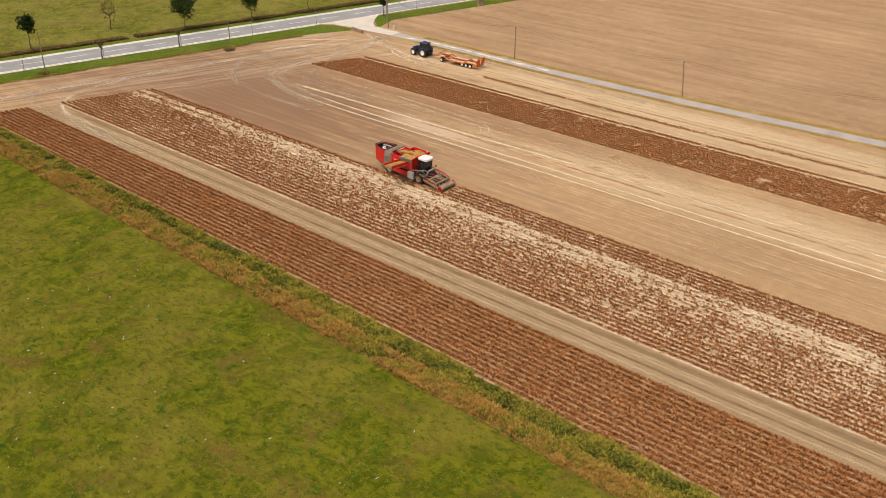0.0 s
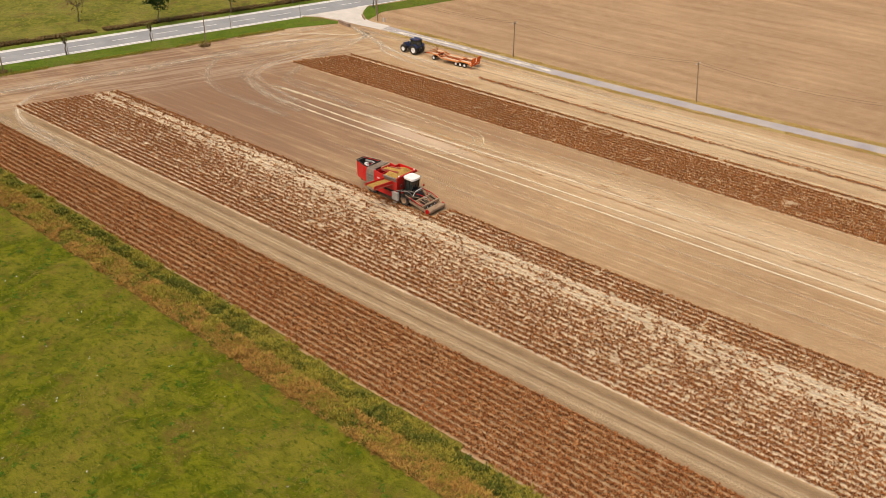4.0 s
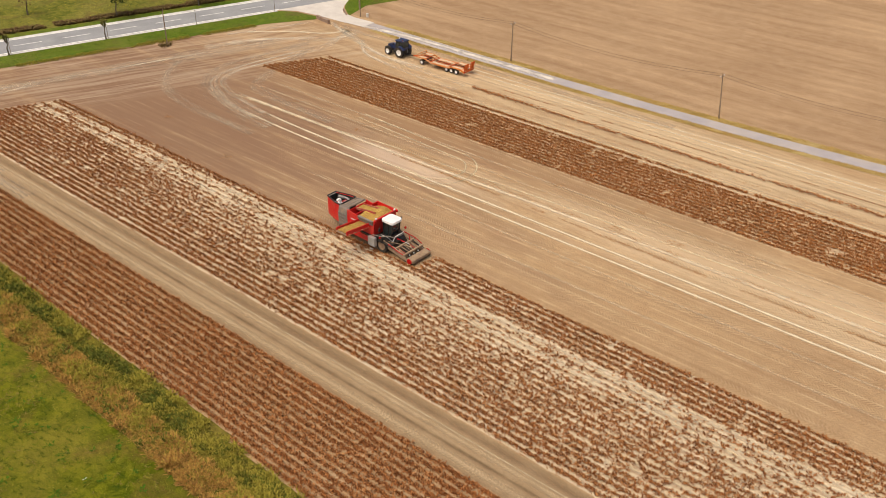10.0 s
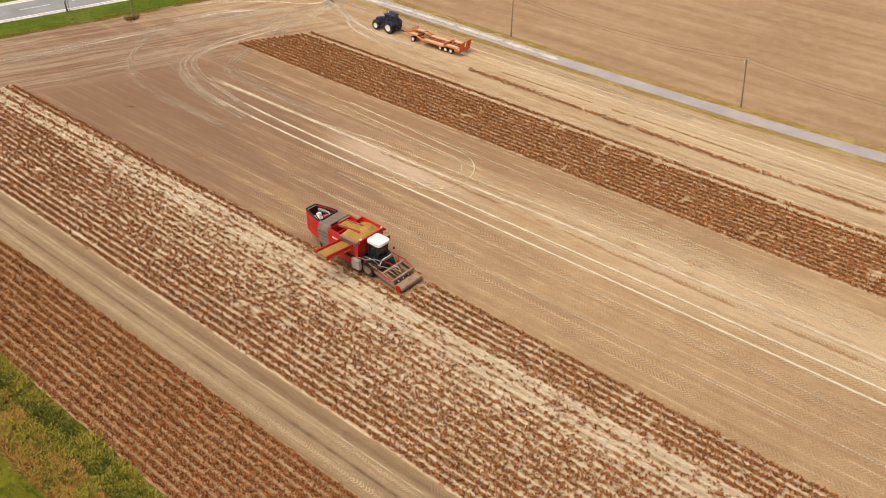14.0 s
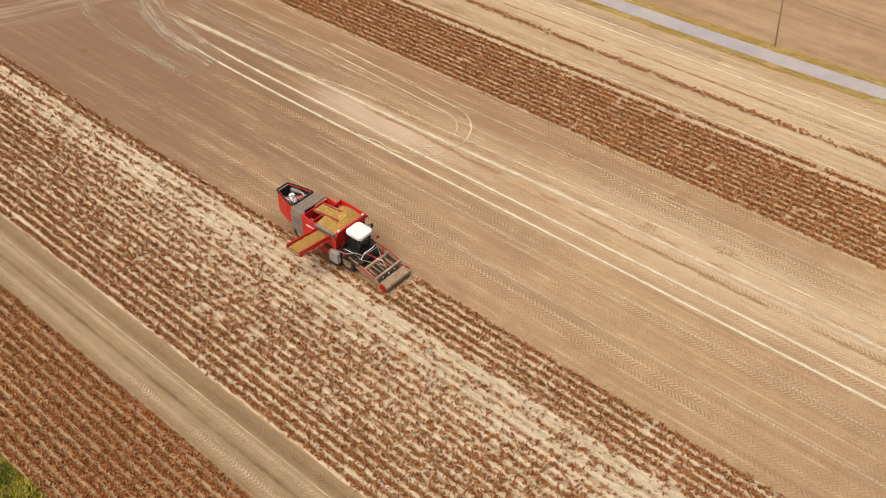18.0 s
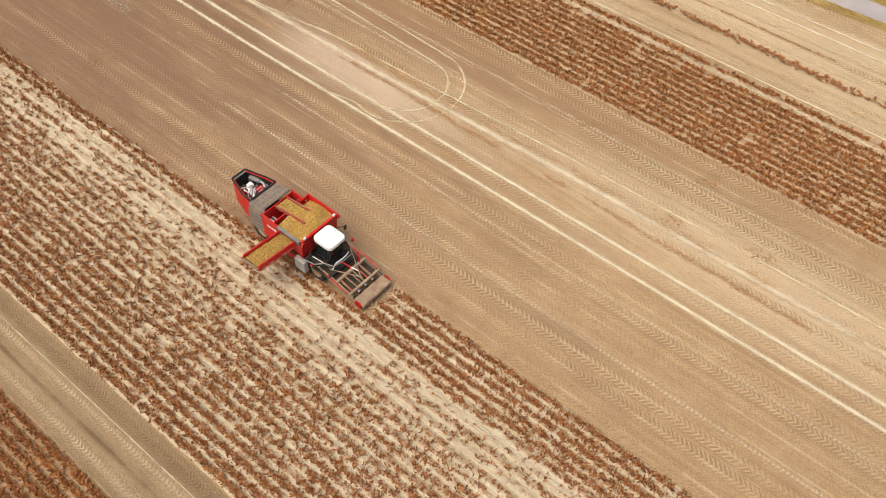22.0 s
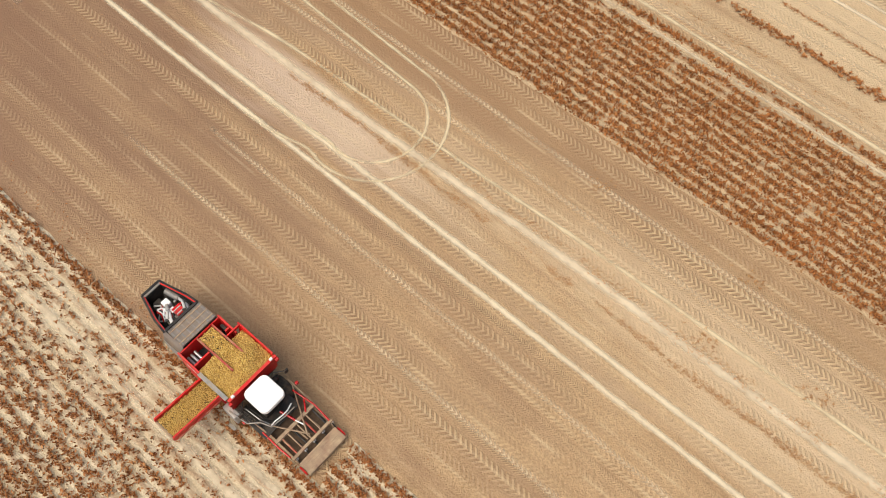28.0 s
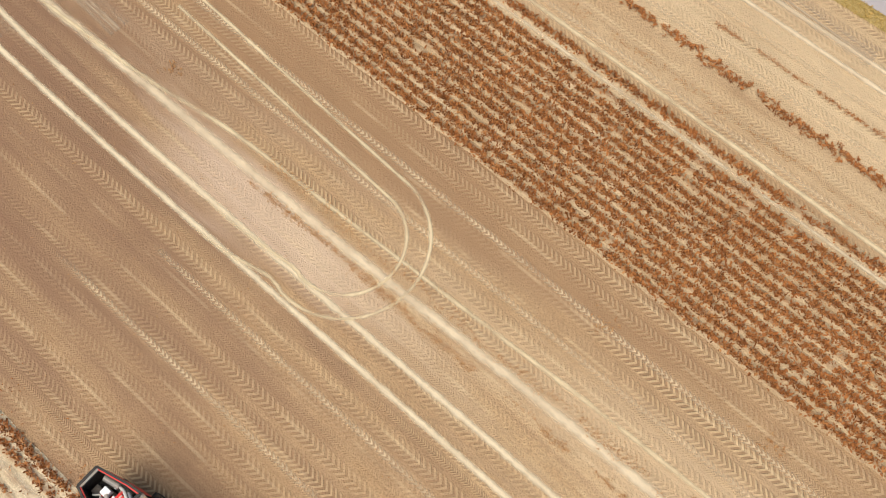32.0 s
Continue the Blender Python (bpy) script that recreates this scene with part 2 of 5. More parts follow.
def soil_material(name, dark, light, pale, worked, litter_amount=0.0, furrow=(0.03, 1.6)):
    n = Net(name)
    x, y, _ = n.xyz()
    big, mid, fine = n.noise(0.035, 4), n.noise(0.5, 5, 0.6), n.noise(9.0, 4, 0.65)
    streak = n.noise(1.0, 4, 0.6, n.stretch(*furrow))
    c = n.mix(n.span(streak, 0.3, 0.7), dark, light)
    c = n.mix(n.span(big, 0.38, 0.62, 0.0, 0.4), c, [0.85 * v for v in dark])
    c = n.mix(n.span(mid, 0.45, 0.75, 0.0, 0.3), c, pale)
    c = n.mix(n.span(fine, 0.45, 0.68, 0.0, 0.55), c, [0.55 * v for v in dark])
    c = n.mix(n.span(n.noise(3.2, 5, 0.7), 0.55, 0.7, 0.0, 0.4), c, [0.6 * v for v in dark])
    c = n.mix(n.span(n.noise(24.0, 2, 0.6), 0.56, 0.68, 0.0, 0.4), c, [0.45 * v for v in dark])
    height = n.math("ADD", n.math("MULTIPLY", mid, 1.5), fine)
    if worked:
        # damp dark soil and a dusty pale patch, each with a soft outline of its own
        def blob(cx, cy, rx, ry):
            dx = n.math("DIVIDE", n.math("SUBTRACT", x, cx), rx)
            dy = n.math("DIVIDE", n.math("SUBTRACT", y, cy), ry)
            d = n.math("SQRT", n.math("ADD", n.math("MULTIPLY", dx, dx), n.math("MULTIPLY", dy, dy)))
            return n.span(n.math("ADD", d, n.span(n.noise(1.0, 4, 0.6, n.stretch(0.06, 0.4)), 0.2, 0.8, -0.6, 0.6)), 0.35, 1.1, 1.0, 0.0)
        damp = blob(-47, 7, 40, 20)
        c = n.mix(n.math("MULTIPLY", blob(-50, 4, 66, 31), 0.9), c, (0.3, 0.182, 0.113))
        c = n.mix(n.math("MULTIPLY", damp, 0.7), c, (0.252, 0.146, 0.093))
        # the headland is swept along its own length by turning machines
        across, along = n.math("SUBTRACT", x, n.math("MULTIPLY", y, 0.41)), n.math("ADD", y, n.math("MULTIPLY", x, 0.41))
        flow = n.t.nodes.new("ShaderNodeCombineXYZ")
        n.put(flow.inputs[0], n.math("MULTIPLY", across, 0.75))
        n.put(flow.inputs[1], n.math("MULTIPLY", along, 0.06))
        wave = n.noise(1.0, 5, 0.65, flow.outputs[0], distortion=0.6)
        swept = n.math("MULTIPLY", n.span(across, -59.0, -54.0, 1.0, 0.0), n.span(y, 46.0, 40.0))
        c = n.mix(n.math("MULTIPLY", swept, n.span(wave, 0.44, 0.64, 0.0, 0.6)), c, (0.52, 0.4, 0.285))
        c = n.mix(n.math("MULTIPLY", swept, n.span(wave, 0.5, 0.34, 0.0, 0.6)), c, (0.24, 0.14, 0.09))
        field = n.math("SUBTRACT", 1.0, swept)
        dry = n.math("MULTIPLY", field, n.math("SUBTRACT", 1.0, n.math("MULTIPLY", damp, 0.75)))
        c = n.mix(n.math("MULTIPLY", blob(-10.5, 14.3, 11, 2.6), 0.75), c, (0.66, 0.5, 0.38))
        c = n.mix(n.math("MULTIPLY", blob(48, 17.0, 62, 6.0), 0.62), c, (0.71, 0.54, 0.355))
        c = n.mix(n.math("MULTIPLY", blob(25, 42.5, 75, 7.5), 0.6), c, (0.7, 0.55, 0.36))
        c = n.mix(n.math("MULTIPLY", blob(-9, 22.9, 38, 4.2), 0.85), c, (0.34, 0.205, 0.115))
        # passes of the harvester, three metres apart: two tyre marks and a smooth wiped band in each
        for first, amount, freq, half in ((0.0, 0.66, 0.38, 0.38), (0.95, 0.45, 0.17, 0.17), (1.75, 0.62, 0.34, 0.38)):
            q = n.math("SUBTRACT", n.math("FLOORED_MODULO", n.math("ADD", y, 300.0 - first), 3.0), 0.5)
            inside = n.band(q, 0.0, half, 0.06)
            worn = n.math("MULTIPLY", n.span(n.noise(0.3, 3, 0.6, n.stretch(0.12, 0.9)), 0.36, 0.62, 0.05, 1.0), n.span(n.noise(1.0, 2, 0.5, n.stretch(0.012, 0.37)), 0.36, 0.6, 0.25, 1.0))
            t = tread(n, x, q, freq)
            m = n.math("MULTIPLY", n.math("MULTIPLY", n.math("MULTIPLY", inside, worn), amount), dry)
            c = n.mix(n.math("MULTIPLY", m, t), c, (0.64, 0.465, 0.28))
            c = n.mix(n.math("MULTIPLY", m, n.math("MULTIPLY", n.math("SUBTRACT", 1.0, t), 0.7)), c, (0.25, 0.15, 0.085))
            height = n.math("ADD", height, n.math("MULTIPLY", n.math("MULTIPLY", m, t), 0.8))
        ruts = n.math("MULTIPLY", n.band(n.math("FLOORED_MODULO", n.math("ADD", y, 300.2), 1.5), 0.75, 0.05, 0.07), n.span(n.noise(0.25, 3), 0.45, 0.6))
        c = n.mix(n.math("MULTIPLY", n.math("MULTIPLY", ruts, dry), 0.35), c, (0.74, 0.58, 0.37))
    if litter_amount:
        # dead haulm rotting on the crests of the ridges; paler sides paint in sunlight
        z = n.xyz()[2]
        m = n.math("MULTIPLY", n.span(z, 0.035, 0.085), n.span(n.noise(2.2, 4, 0.7), 0.3, 0.55))
        c = n.mix(n.math("MULTIPLY", m, litter_amount), c, (0.30, 0.13, 0.055))
    return n.done(c, 0.95, height, 0.1, 0.9, spec=0.12)


def mark_material(name, colour, strength, treads=0.0, patch=0.5, scuff=0.0, wide=1.0, pitch=0.32):
    """A dusty mark that fades out at its sides and in worn places."""
    n = Net(name)
    uv = n.t.nodes.new("ShaderNodeUVMap")
    u, v, _ = n.xyz(uv.outputs[0])
    across = n.math("ABSOLUTE", n.math("SUBTRACT", v, 0.5))
    rag = n.span(n.noise(1.3, 4, 0.65), 0.25, 0.75, -0.1, 0.1)
    a = n.span(n.math("ADD", across, rag), 0.06, 0.42, 1.0, 0.0)
    a = n.math("MULTIPLY", a, n.span(n.noise(0.35, 4, 0.6), 0.3, 0.6, 1.0 - patch, 1.0))
    a = n.math("MULTIPLY", n.math("MULTIPLY", a, strength), n.span(u, 0.0, 4.0, 0.0, 1.0))
    if treads:
        a = n.math("MULTIPLY", a, n.span(tread(n, u, n.math("MULTIPLY", n.math("SUBTRACT", v, 0.5), wide), pitch), 0.0, 1.0, 1.0 - treads, 1.0))
    if scuff:
        flow = n.t.nodes.new("ShaderNodeCombineXYZ")
        n.put(flow.inputs[0], n.math("MULTIPLY", u, 0.07))
        n.put(flow.inputs[1], n.math("MULTIPLY", v, scuff))
        a = n.math("MULTIPLY", a, n.span(n.noise(1.0, 3, 0.6, flow.outputs[0]), 0.38, 0.66))
    fine = n.noise(14.0, 3)
    c = n.mix(n.span(fine, 0.35, 0.7, 0.0, 0.5), colour, [0.72 * k for k in colour])
    m = n.done(c, 0.95, fine, 0.02, 0.6, spec=0.1)
    clear, both = n.t.nodes.new("ShaderNodeBsdfTransparent"), n.t.nodes.new("ShaderNodeMixShader")
    n.put(both.inputs[0], a)
    n.t.links.new(clear.outputs[0], both.inputs[1])
    n.t.links.new(n.bsdf.outputs[0], both.inputs[2])
    n.t.links.new(both.outputs[0], n.t.nodes["Material Output"].inputs[0])
    return m


def leafy(name, colours, rough=0.85, spots=None):
    """Leaves that differ one by one, with drifts of colour over the ground."""
    n = Net(name)
    c = n.ramp(n.island, [(k / (len(colours) - 1), v) for k, v in enumerate(colours)])
    drift, plant = n.noise(0.16, 3), n.noise(2.6, 3, 0.6)
    c = n.mix(n.span(drift, 0.4, 0.65, 0.0, 0.5), c, spots or colours[-1])
    c = n.mix(n.span(plant, 0.5, 0.7, 0.0, 0.55), c, colours[0])
    c = n.mix(n.span(plant, 0.44, 0.3, 0.0, 0.5), c, colours[-1])
    n.put(n.bsdf.inputs["Subsurface Weight"], 0.0)
    return n.done(c, rough, n.noise(40.0, 2), 0.01, 0.5, spec=0.12)


def grass_material(name, greens, straw, dark, brown):
    n = Net(name)
    big, mid, small, fine = n.noise(0.09, 4, 0.6), n.noise(0.5, 6, 0.68, distortion=0.8), n.noise(1.6, 5, 0.7, n.stretch(0.7, 1.3)), n.noise(9.0, 4, 0.7)
    c = n.mix(n.span(mid, 0.43, 0.58), greens[0], greens[1])
    c = n.mix(n.span(big, 0.42, 0.62, 0.0, 0.6), c, straw)
    c = n.mix(n.span(small, 0.52, 0.66, 0.0, 0.8), c, dark)
    c = n.mix(n.span(n.noise(0.22, 4, 0.6, distortion=0.4), 0.54, 0.68, 0.0, 0.7), c, brown)
    c = n.mix(n.span(fine, 0.4, 0.7, 0.0, 0.5), c, [0.55 * v for v in greens[0]])
    return n.done(c, 0.95, n.math("ADD", small, n.math("MULTIPLY", fine, 0.7)), 0.12, 0.9, spec=0.1)


soil = soil_material("dry_sandy_soil", (0.42, 0.262, 0.145), (0.625, 0.428, 0.242), (0.72, 0.515, 0.31), True)
tilled = soil_material("tilled_soil", (0.37, 0.228, 0.128), (0.585, 0.4, 0.24), (0.68, 0.495, 0.32), False, furrow=(0.035, 0.42))
ridge = soil_material("ridge_soil", (0.58, 0.45, 0.29), (0.83, 0.71, 0.52), (0.95, 0.88, 0.73), False, 0.5)
brown_ridge = soil_material("littered_ridge_soil", (0.36, 0.22, 0.115), (0.56, 0.39, 0.23), (0.72, 0.56, 0.38), False, 0.95)
strip_ridge = soil_material("strip_ridge_soil", (0.48, 0.33, 0.19), (0.70, 0.54, 0.35), (0.84, 0.70, 0.5), False, 0.6)
track_soil = soil_material("track_soil", (0.33, 0.222, 0.128), (0.485, 0.345, 0.205), (0.6, 0.445, 0.275), False)
haulm = leafy("dead_potato_haulm", [(0.11, 0.035, 0.012), (0.25, 0.085, 0.028), (0.37, 0.14, 0.047), (0.46, 0.2, 0.075), (0.57, 0.32, 0.15)], spots=(0.36, 0.128, 0.042))
rust_haulm = leafy("rusty_potato_haulm", [(0.15, 0.052, 0.017), (0.3, 0.108, 0.036), (0.41, 0.165, 0.056), (0.5, 0.25, 0.1)], spots=(0.4, 0.15, 0.048))
litter = leafy("haulm_litter", [(0.28, 0.12, 0.05), (0.42, 0.22, 0.09), (0.5, 0.3, 0.15)])
grass = grass_material("meadow_grass", ((0.082, 0.105, 0.005), (0.185, 0.19, 0.012)), (0.27, 0.22, 0.038), (0.026, 0.06, 0.004), (0.2, 0.12, 0.033))
pasture = grass_material("pale_pasture", ((0.115, 0.13, 0.018), (0.235, 0.225, 0.038)), (0.31, 0.265, 0.07), (0.075, 0.09, 0.014), (0.17, 0.11, 0.04))
verge_grass = grass_material("verge_grass", ((0.09, 0.155, 0.015), (0.14, 0.2, 0.02)), (0.2, 0.21, 0.04), (0.05, 0.09, 0.012), (0.16, 0.13, 0.04))
straw_verge = grass_material("straw_verge", ((0.40, 0.28, 0.09), (0.54, 0.39, 0.15)), (0.6, 0.45, 0.22), (0.28, 0.2, 0.06), (0.44, 0.28, 0.13))
gold_grass = leafy("golden_grass", [(0.34, 0.21, 0.06), (0.5, 0.33, 0.1), (0.6, 0.43, 0.16), (0.3, 0.22, 0.06)], spots=(0.5, 0.32, 0.1))
bank = grass_material("bank_grass", ((0.12, 0.115, 0.014), (0.22, 0.185, 0.032)), (0.31, 0.215, 0.06), (0.045, 0.06, 0.006), (0.24, 0.12, 0.04))
blades = leafy("meadow_blades", [(0.05, 0.095, 0.004), (0.12, 0.15, 0.007), (0.2, 0.205, 0.013), (0.3, 0.25, 0.045)], spots=(0.2, 0.185, 0.02))
verge_blade = leafy("verge_blades", [(0.07, 0.135, 0.01), (0.125, 0.2, 0.016), (0.18, 0.24, 0.03)])
faded_blade = leafy("faded_blades", [(0.13, 0.1, 0.02), (0.22, 0.17, 0.04), (0.3, 0.23, 0.07)], spots=(0.2, 0.13, 0.045))
green_tuft = leafy("dark_green_tufts", [(0.03, 0.085, 0.005), (0.05, 0.12, 0.008), (0.085, 0.155, 0.012)])
dry_grass = leafy("dry_grass", [(0.2, 0.1, 0.035), (0.4, 0.21, 0.05), (0.5, 0.3, 0.08), (0.34, 0.27, 0.055)], spots=(0.42, 0.22, 0.06))
olive = leafy("olive_grass", [(0.14, 0.135, 0.02), (0.27, 0.235, 0.035), (0.4, 0.32, 0.055)], spots=(0.33, 0.28, 0.045))
weed = leafy("green_weeds", [(0.03, 0.05, 0.008), (0.075, 0.1, 0.014), (0.13, 0.145, 0.024), (0.25, 0.22, 0.045)], spots=(0.12, 0.13, 0.022))
hedge_leaf = leafy("autumn_hedge", [(0.09, 0.05, 0.03), (0.18, 0.095, 0.045), (0.15, 0.12, 0.04), (0.25, 0.18, 0.07)])
crown_leaf = leafy("tree_leaves", [(0.012, 0.03, 0.008), (0.025, 0.055, 0.012), (0.05, 0.085, 0.018)])
bark = mixed("grey_bark", (0.12, 0.09, 0.065), (0.2, 0.16, 0.12), 3, 30, 0.9)
pole_wood = mixed("weathered_pole_wood", (0.22, 0.155, 0.11), (0.36, 0.27, 0.19), 4, 40, 0.9)
asphalt = mixed("grey_asphalt", (0.27, 0.275, 0.285), (0.37, 0.375, 0.385), 0.25, 16, 0.85)
lane_asphalt = mixed("worn_lane_asphalt", (0.37, 0.34, 0.355), (0.47, 0.43, 0.445), 0.3, 14, 0.9, dirt=(0.6, 0.5, 0.38), dirt_amount=0.4)
apron = mixed("pale_gravel", (0.66, 0.64, 0.61), (0.82, 0.8, 0.77), 0.6, 10, 0.9, dirt=(0.35, 0.33, 0.26), dirt_amount=0.5)
mouth = mixed("dusty_lane_mouth", (0.6, 0.55, 0.5), (0.74, 0.69, 0.63), 0.4, 12, 0.9)
line_paint = mixed("road_paint", (0.78, 0.78, 0.76), (0.86, 0.86, 0.84), 1.5, 30, 0.7, dirt=(0.5, 0.48, 0.45))
culvert_stone = mixed("brown_concrete", (0.28, 0.19, 0.14), (0.42, 0.31, 0.24), 1.2, 14, 0.9)
dust = mark_material("pale_dust", (0.86, 0.73, 0.52), 0.88, patch=0.25)
faint_dust = mark_material("faint_dust", (0.82, 0.68, 0.45), 0.8, patch=0.7)
tyre_dust = mark_material("tyre_dust", (0.72, 0.55, 0.36), 0.85, treads=0.7, patch=0.5)
scuffed = mark_material("scuffed_dust", (0.57, 0.45, 0.325), 0.85, patch=0.7, scuff=13.0)
swirl = mark_material("swept_dust", (0.8, 0.68, 0.52), 0.95, patch=0.4, scuff=6.0)
dark_rut = mark_material("dark_rut", (0.25, 0.155, 0.085), 0.5, patch=0.8)
soft_line = mark_material("pale_wheel_dust", (0.84, 0.70, 0.5), 0.85, patch=0.35)
wide_tread = mark_material("wide_tyre_mark", (0.68, 0.51, 0.32), 0.8, treads=0.75, patch=0.35, wide=1.4)
track_rut = mark_material("brown_rut", (0.31, 0.185, 0.1), 0.45, treads=0.5, patch=0.4, wide=1.7, pitch=0.3)
sand_band = mark_material("loose_pale_sand", (0.86, 0.73, 0.53), 0.6, patch=0.9)

# ---- ground ----
link("ground", [(-2500, -2500, -0.03), (2500, -2500, -0.03), (2500, 2500, -0.03), (-2500, 2500, -0.03)], [(0, 1, 2, 3)], soil, None, "bare dry sandy soil of a harvested potato field", kind="structure")
sheet("meadow", -160, 160, -260, meadow_edge, -0.02, grass, "rough green meadow of short grass", 8, 12)
sheet("ditch_bank", -160, 160, meadow_edge, lambda x: ditch_edge(x) + 1.0, -0.016, bank, "overgrown bank of a narrow field ditch", 4, 2)
near_verge = [tuple(ROAD @ Vector((d, -9.3, -0.022))) for d in (462, 330, 195, 112, 66.7, 45)]
lane_side = [(x, float(lane_mid(x)) + 2.7, -0.022) for x in (-57.5, -38, -11, 4, 17, 27, 43, 100, 420)]
link("tilled_field", near_verge + lane_side + [(420, 520, -0.022)], [tuple(range(16))], tilled, None, "smooth bare tilled field beside the lane", kind="structure")
sheet("lane_verge", -49.5, 420, lambda x: lane_mid(x) - 2.3, lambda x: lane_mid(x) + 2.7, -0.010, straw_verge, "dry yellow verge on both sides of the lane", 3)
sheet("field_track", -66, 160, lambda x: row(-23.2)(x) + 0.2, lambda x: row(-18.5)(x) + 0.0, -0.014, track_soil, "sandy wheel track between two potato plots", 4, 2)


def local_strip(name, x0, x1, y0, y1, z, material, label, parent=None):
    ob = link(name, [(x0, y0, z), (x1, y0, z), (x1, y1, z), (x0, y1, z)], [(0, 1, 2, 3)], material, parent, label, kind="" if parent else "structure")
    if not parent:
        ob.matrix_world = ROAD
    return ob


local_strip("pasture", -352, 462, 5.36, 520, -0.012, pasture, "pale rough pasture beyond the road")
road = local_strip("road", -352, 462, -3.61, 3.61, 0.02, asphalt, "grey asphalt country road with white markings")
local_strip("edge_line", -352, 462, 3.15, 3.55, 0.026, line_paint, "", road)
local_strip("edge_line", -352, 30.0, -3.55, -3.15, 0.026, line_paint, "", road)
local_strip("edge_line", 42.3, 462, -3.55, -3.15, 0.026, line_paint, "", road)
for k in range(-14, 22):
    local_strip("centre_dash", k * 8.0, k * 8.0 + 4.6, -0.11, 0.11, 0.026, line_paint, "", road)
local_strip("gravel_shoulder", -352, 462, 3.61, 4.54, 0.006, apron, "pale gravel shoulder of the road")
local_strip("far_verge", -352, 462, 4.31, 6.52, 0.002, verge_grass, "narrow green verge beyond the road")
local_strip("near_shoulder", -352, 29.5, -4.31, -3.61, 0.006, apron, "pale gravel shoulder of the road")
local_strip("verge", -352, 24.5, -10.14, -4.08, 0.002, verge_grass, "green mown roadside verge")
link("verge_east", [(-58.2, 52.2, 0.002), *[tuple(ROAD @ Vector((d, r, 0.002))) for d, r in ((45, -9.4), (462, -9.4), (462, -4.1), (43.8, -4.1))], (-62.4, 55.1, 0.002)], [(0, 1, 2, 3, 4, 5)], verge_grass, None, "green mown roadside verge past the junction", kind="structure")
sheet("lane", -60, 420, lambda x: lane_mid(x) - 1.22, lambda x: lane_mid(x) + 1.22, 0.0, lane_asphalt, "narrow worn grey asphalt lane", 3)
ribbon("lane_dust", [(-67.4, 52.0), (-53.6, 49.9), (-42.3, 50.9), (-25.8, 50.9), (-11.8, 50.8)], 2.4, mark_material("lane_dust", (0.82, 0.75, 0.66), 0.9, patch=0.6), "pale dust on the worn lane", 0.006)
link("junction_apron", [(x, y, 0.022) for x, y in ((-70.8, 45.6), (-67.7, 47.8), (-62.9, 48.6), (-56.9, 48.8), (-51.8, 49.4), (-51.9, 52.4), (-57.0, 52.2), (-60.5, 52.9), (-63.4, 56.0), (-66.1, 60.4))], [tuple(range(10))], mouth, None, "pale dusty asphalt mouth where the lane joins the road", kind="structure")
link("verge_corner", [tuple(ROAD @ Vector((24.5, -4.31, 0.003))), tuple(ROAD @ Vector((29.9, -4.31, 0.003))), (-67.4, 47.4, 0.003), (-62.6, 48.1, 0.003), (-61.2, 47.0, 0.003), tuple(ROAD @ Vector((24.5, -10.14, 0.003)))], [(0, 1, 2, 3, 4, 5)], verge_grass, None, "green corner of the verge beside the lane mouth", kind="structure")


# ---- potato plots ----
def ridge_mesh(name, lines, x1, label, starts=None, rise=0.12, material=None, low=None, high=None):
    """A plot: the soil between the rows and, on it, one ridge for each row line, from the headland on."""
    rng = np.random.default_rng(len(lines))
    prof = ((-0.375, 0.0), (-0.2, 0.45), (-0.08, 1.0), (0.08, 1.0), (0.2, 0.45), (0.375, 0.0))
    starts = starts or [float(end_of_rows(line(-50.0))) + rng.uniform(-0.8, 0.8) for line in lines]
    low, high = low or min(lines, key=lambda f: f(0.0)), high or max(lines, key=lambda f: f(0.0))
    plot = sheet(name, float(np.median(starts)) + 1.5, x1, low, high, -0.013, material or brown_ridge, label, 4.0)
    for line, x0 in zip(lines, starts):
        xs = np.arange(x0, x1, 0.8)
        verts, faces = [], []
        for x in xs:
            y = float(line(x)) + rng.normal(0, 0.04)
            for d, h in prof:
                verts.append((x, y + d, -0.012 + h * rise * rng.uniform(0.5, 1.3)))
        for i in range(len(xs) - 1):
            for j in range(5):
                a = i * 6 + j
                faces.append((a, a + 6, a + 7, a + 1))
        link("ridge", verts, faces, material or brown_ridge, plot, "", True)
    return plot


def clumps_on(lines, x1, step, keep, seed, starts=None, jitter=0.09, wild=None):
    rng = np.random.default_rng(seed)
    out = []
    for k, line in enumerate(lines):
        x0 = starts[k] if starts else float(end_of_rows(line(-50.0)))
        xs = np.arange(x0, x1, step)
        xs = xs + rng.normal(0, step * 0.3, len(xs))
        ys = line(xs)
        ys = ys + rng.normal(0, 1, len(xs)) * (wild(xs, ys) if wild else jitter)
        m = rng.random(len(xs)) < keep(xs, ys)
        out.append(np.stack([xs[m], ys[m], rng.uniform(0.075, 0.115, m.sum())], 1))
    return np.concatenate(out)


HEADER_X, HEADER_Y = 8.0, -1.7
main_lines = [row(-0.75 - 0.75 * k) for k in range(24)]
main_starts = [HEADER_X + 0.9 + 0.25 * (k % 2) if k < 4 else float(end_of_rows(main_lines[k](-55.0))) for k in range(24)]
left_lines = [row(-23.5 - 0.75 * k) for k in range(17)]
strip_lines = [row(25.4 + 0.75 * k) for k in range(12)] + [row(34.9)]


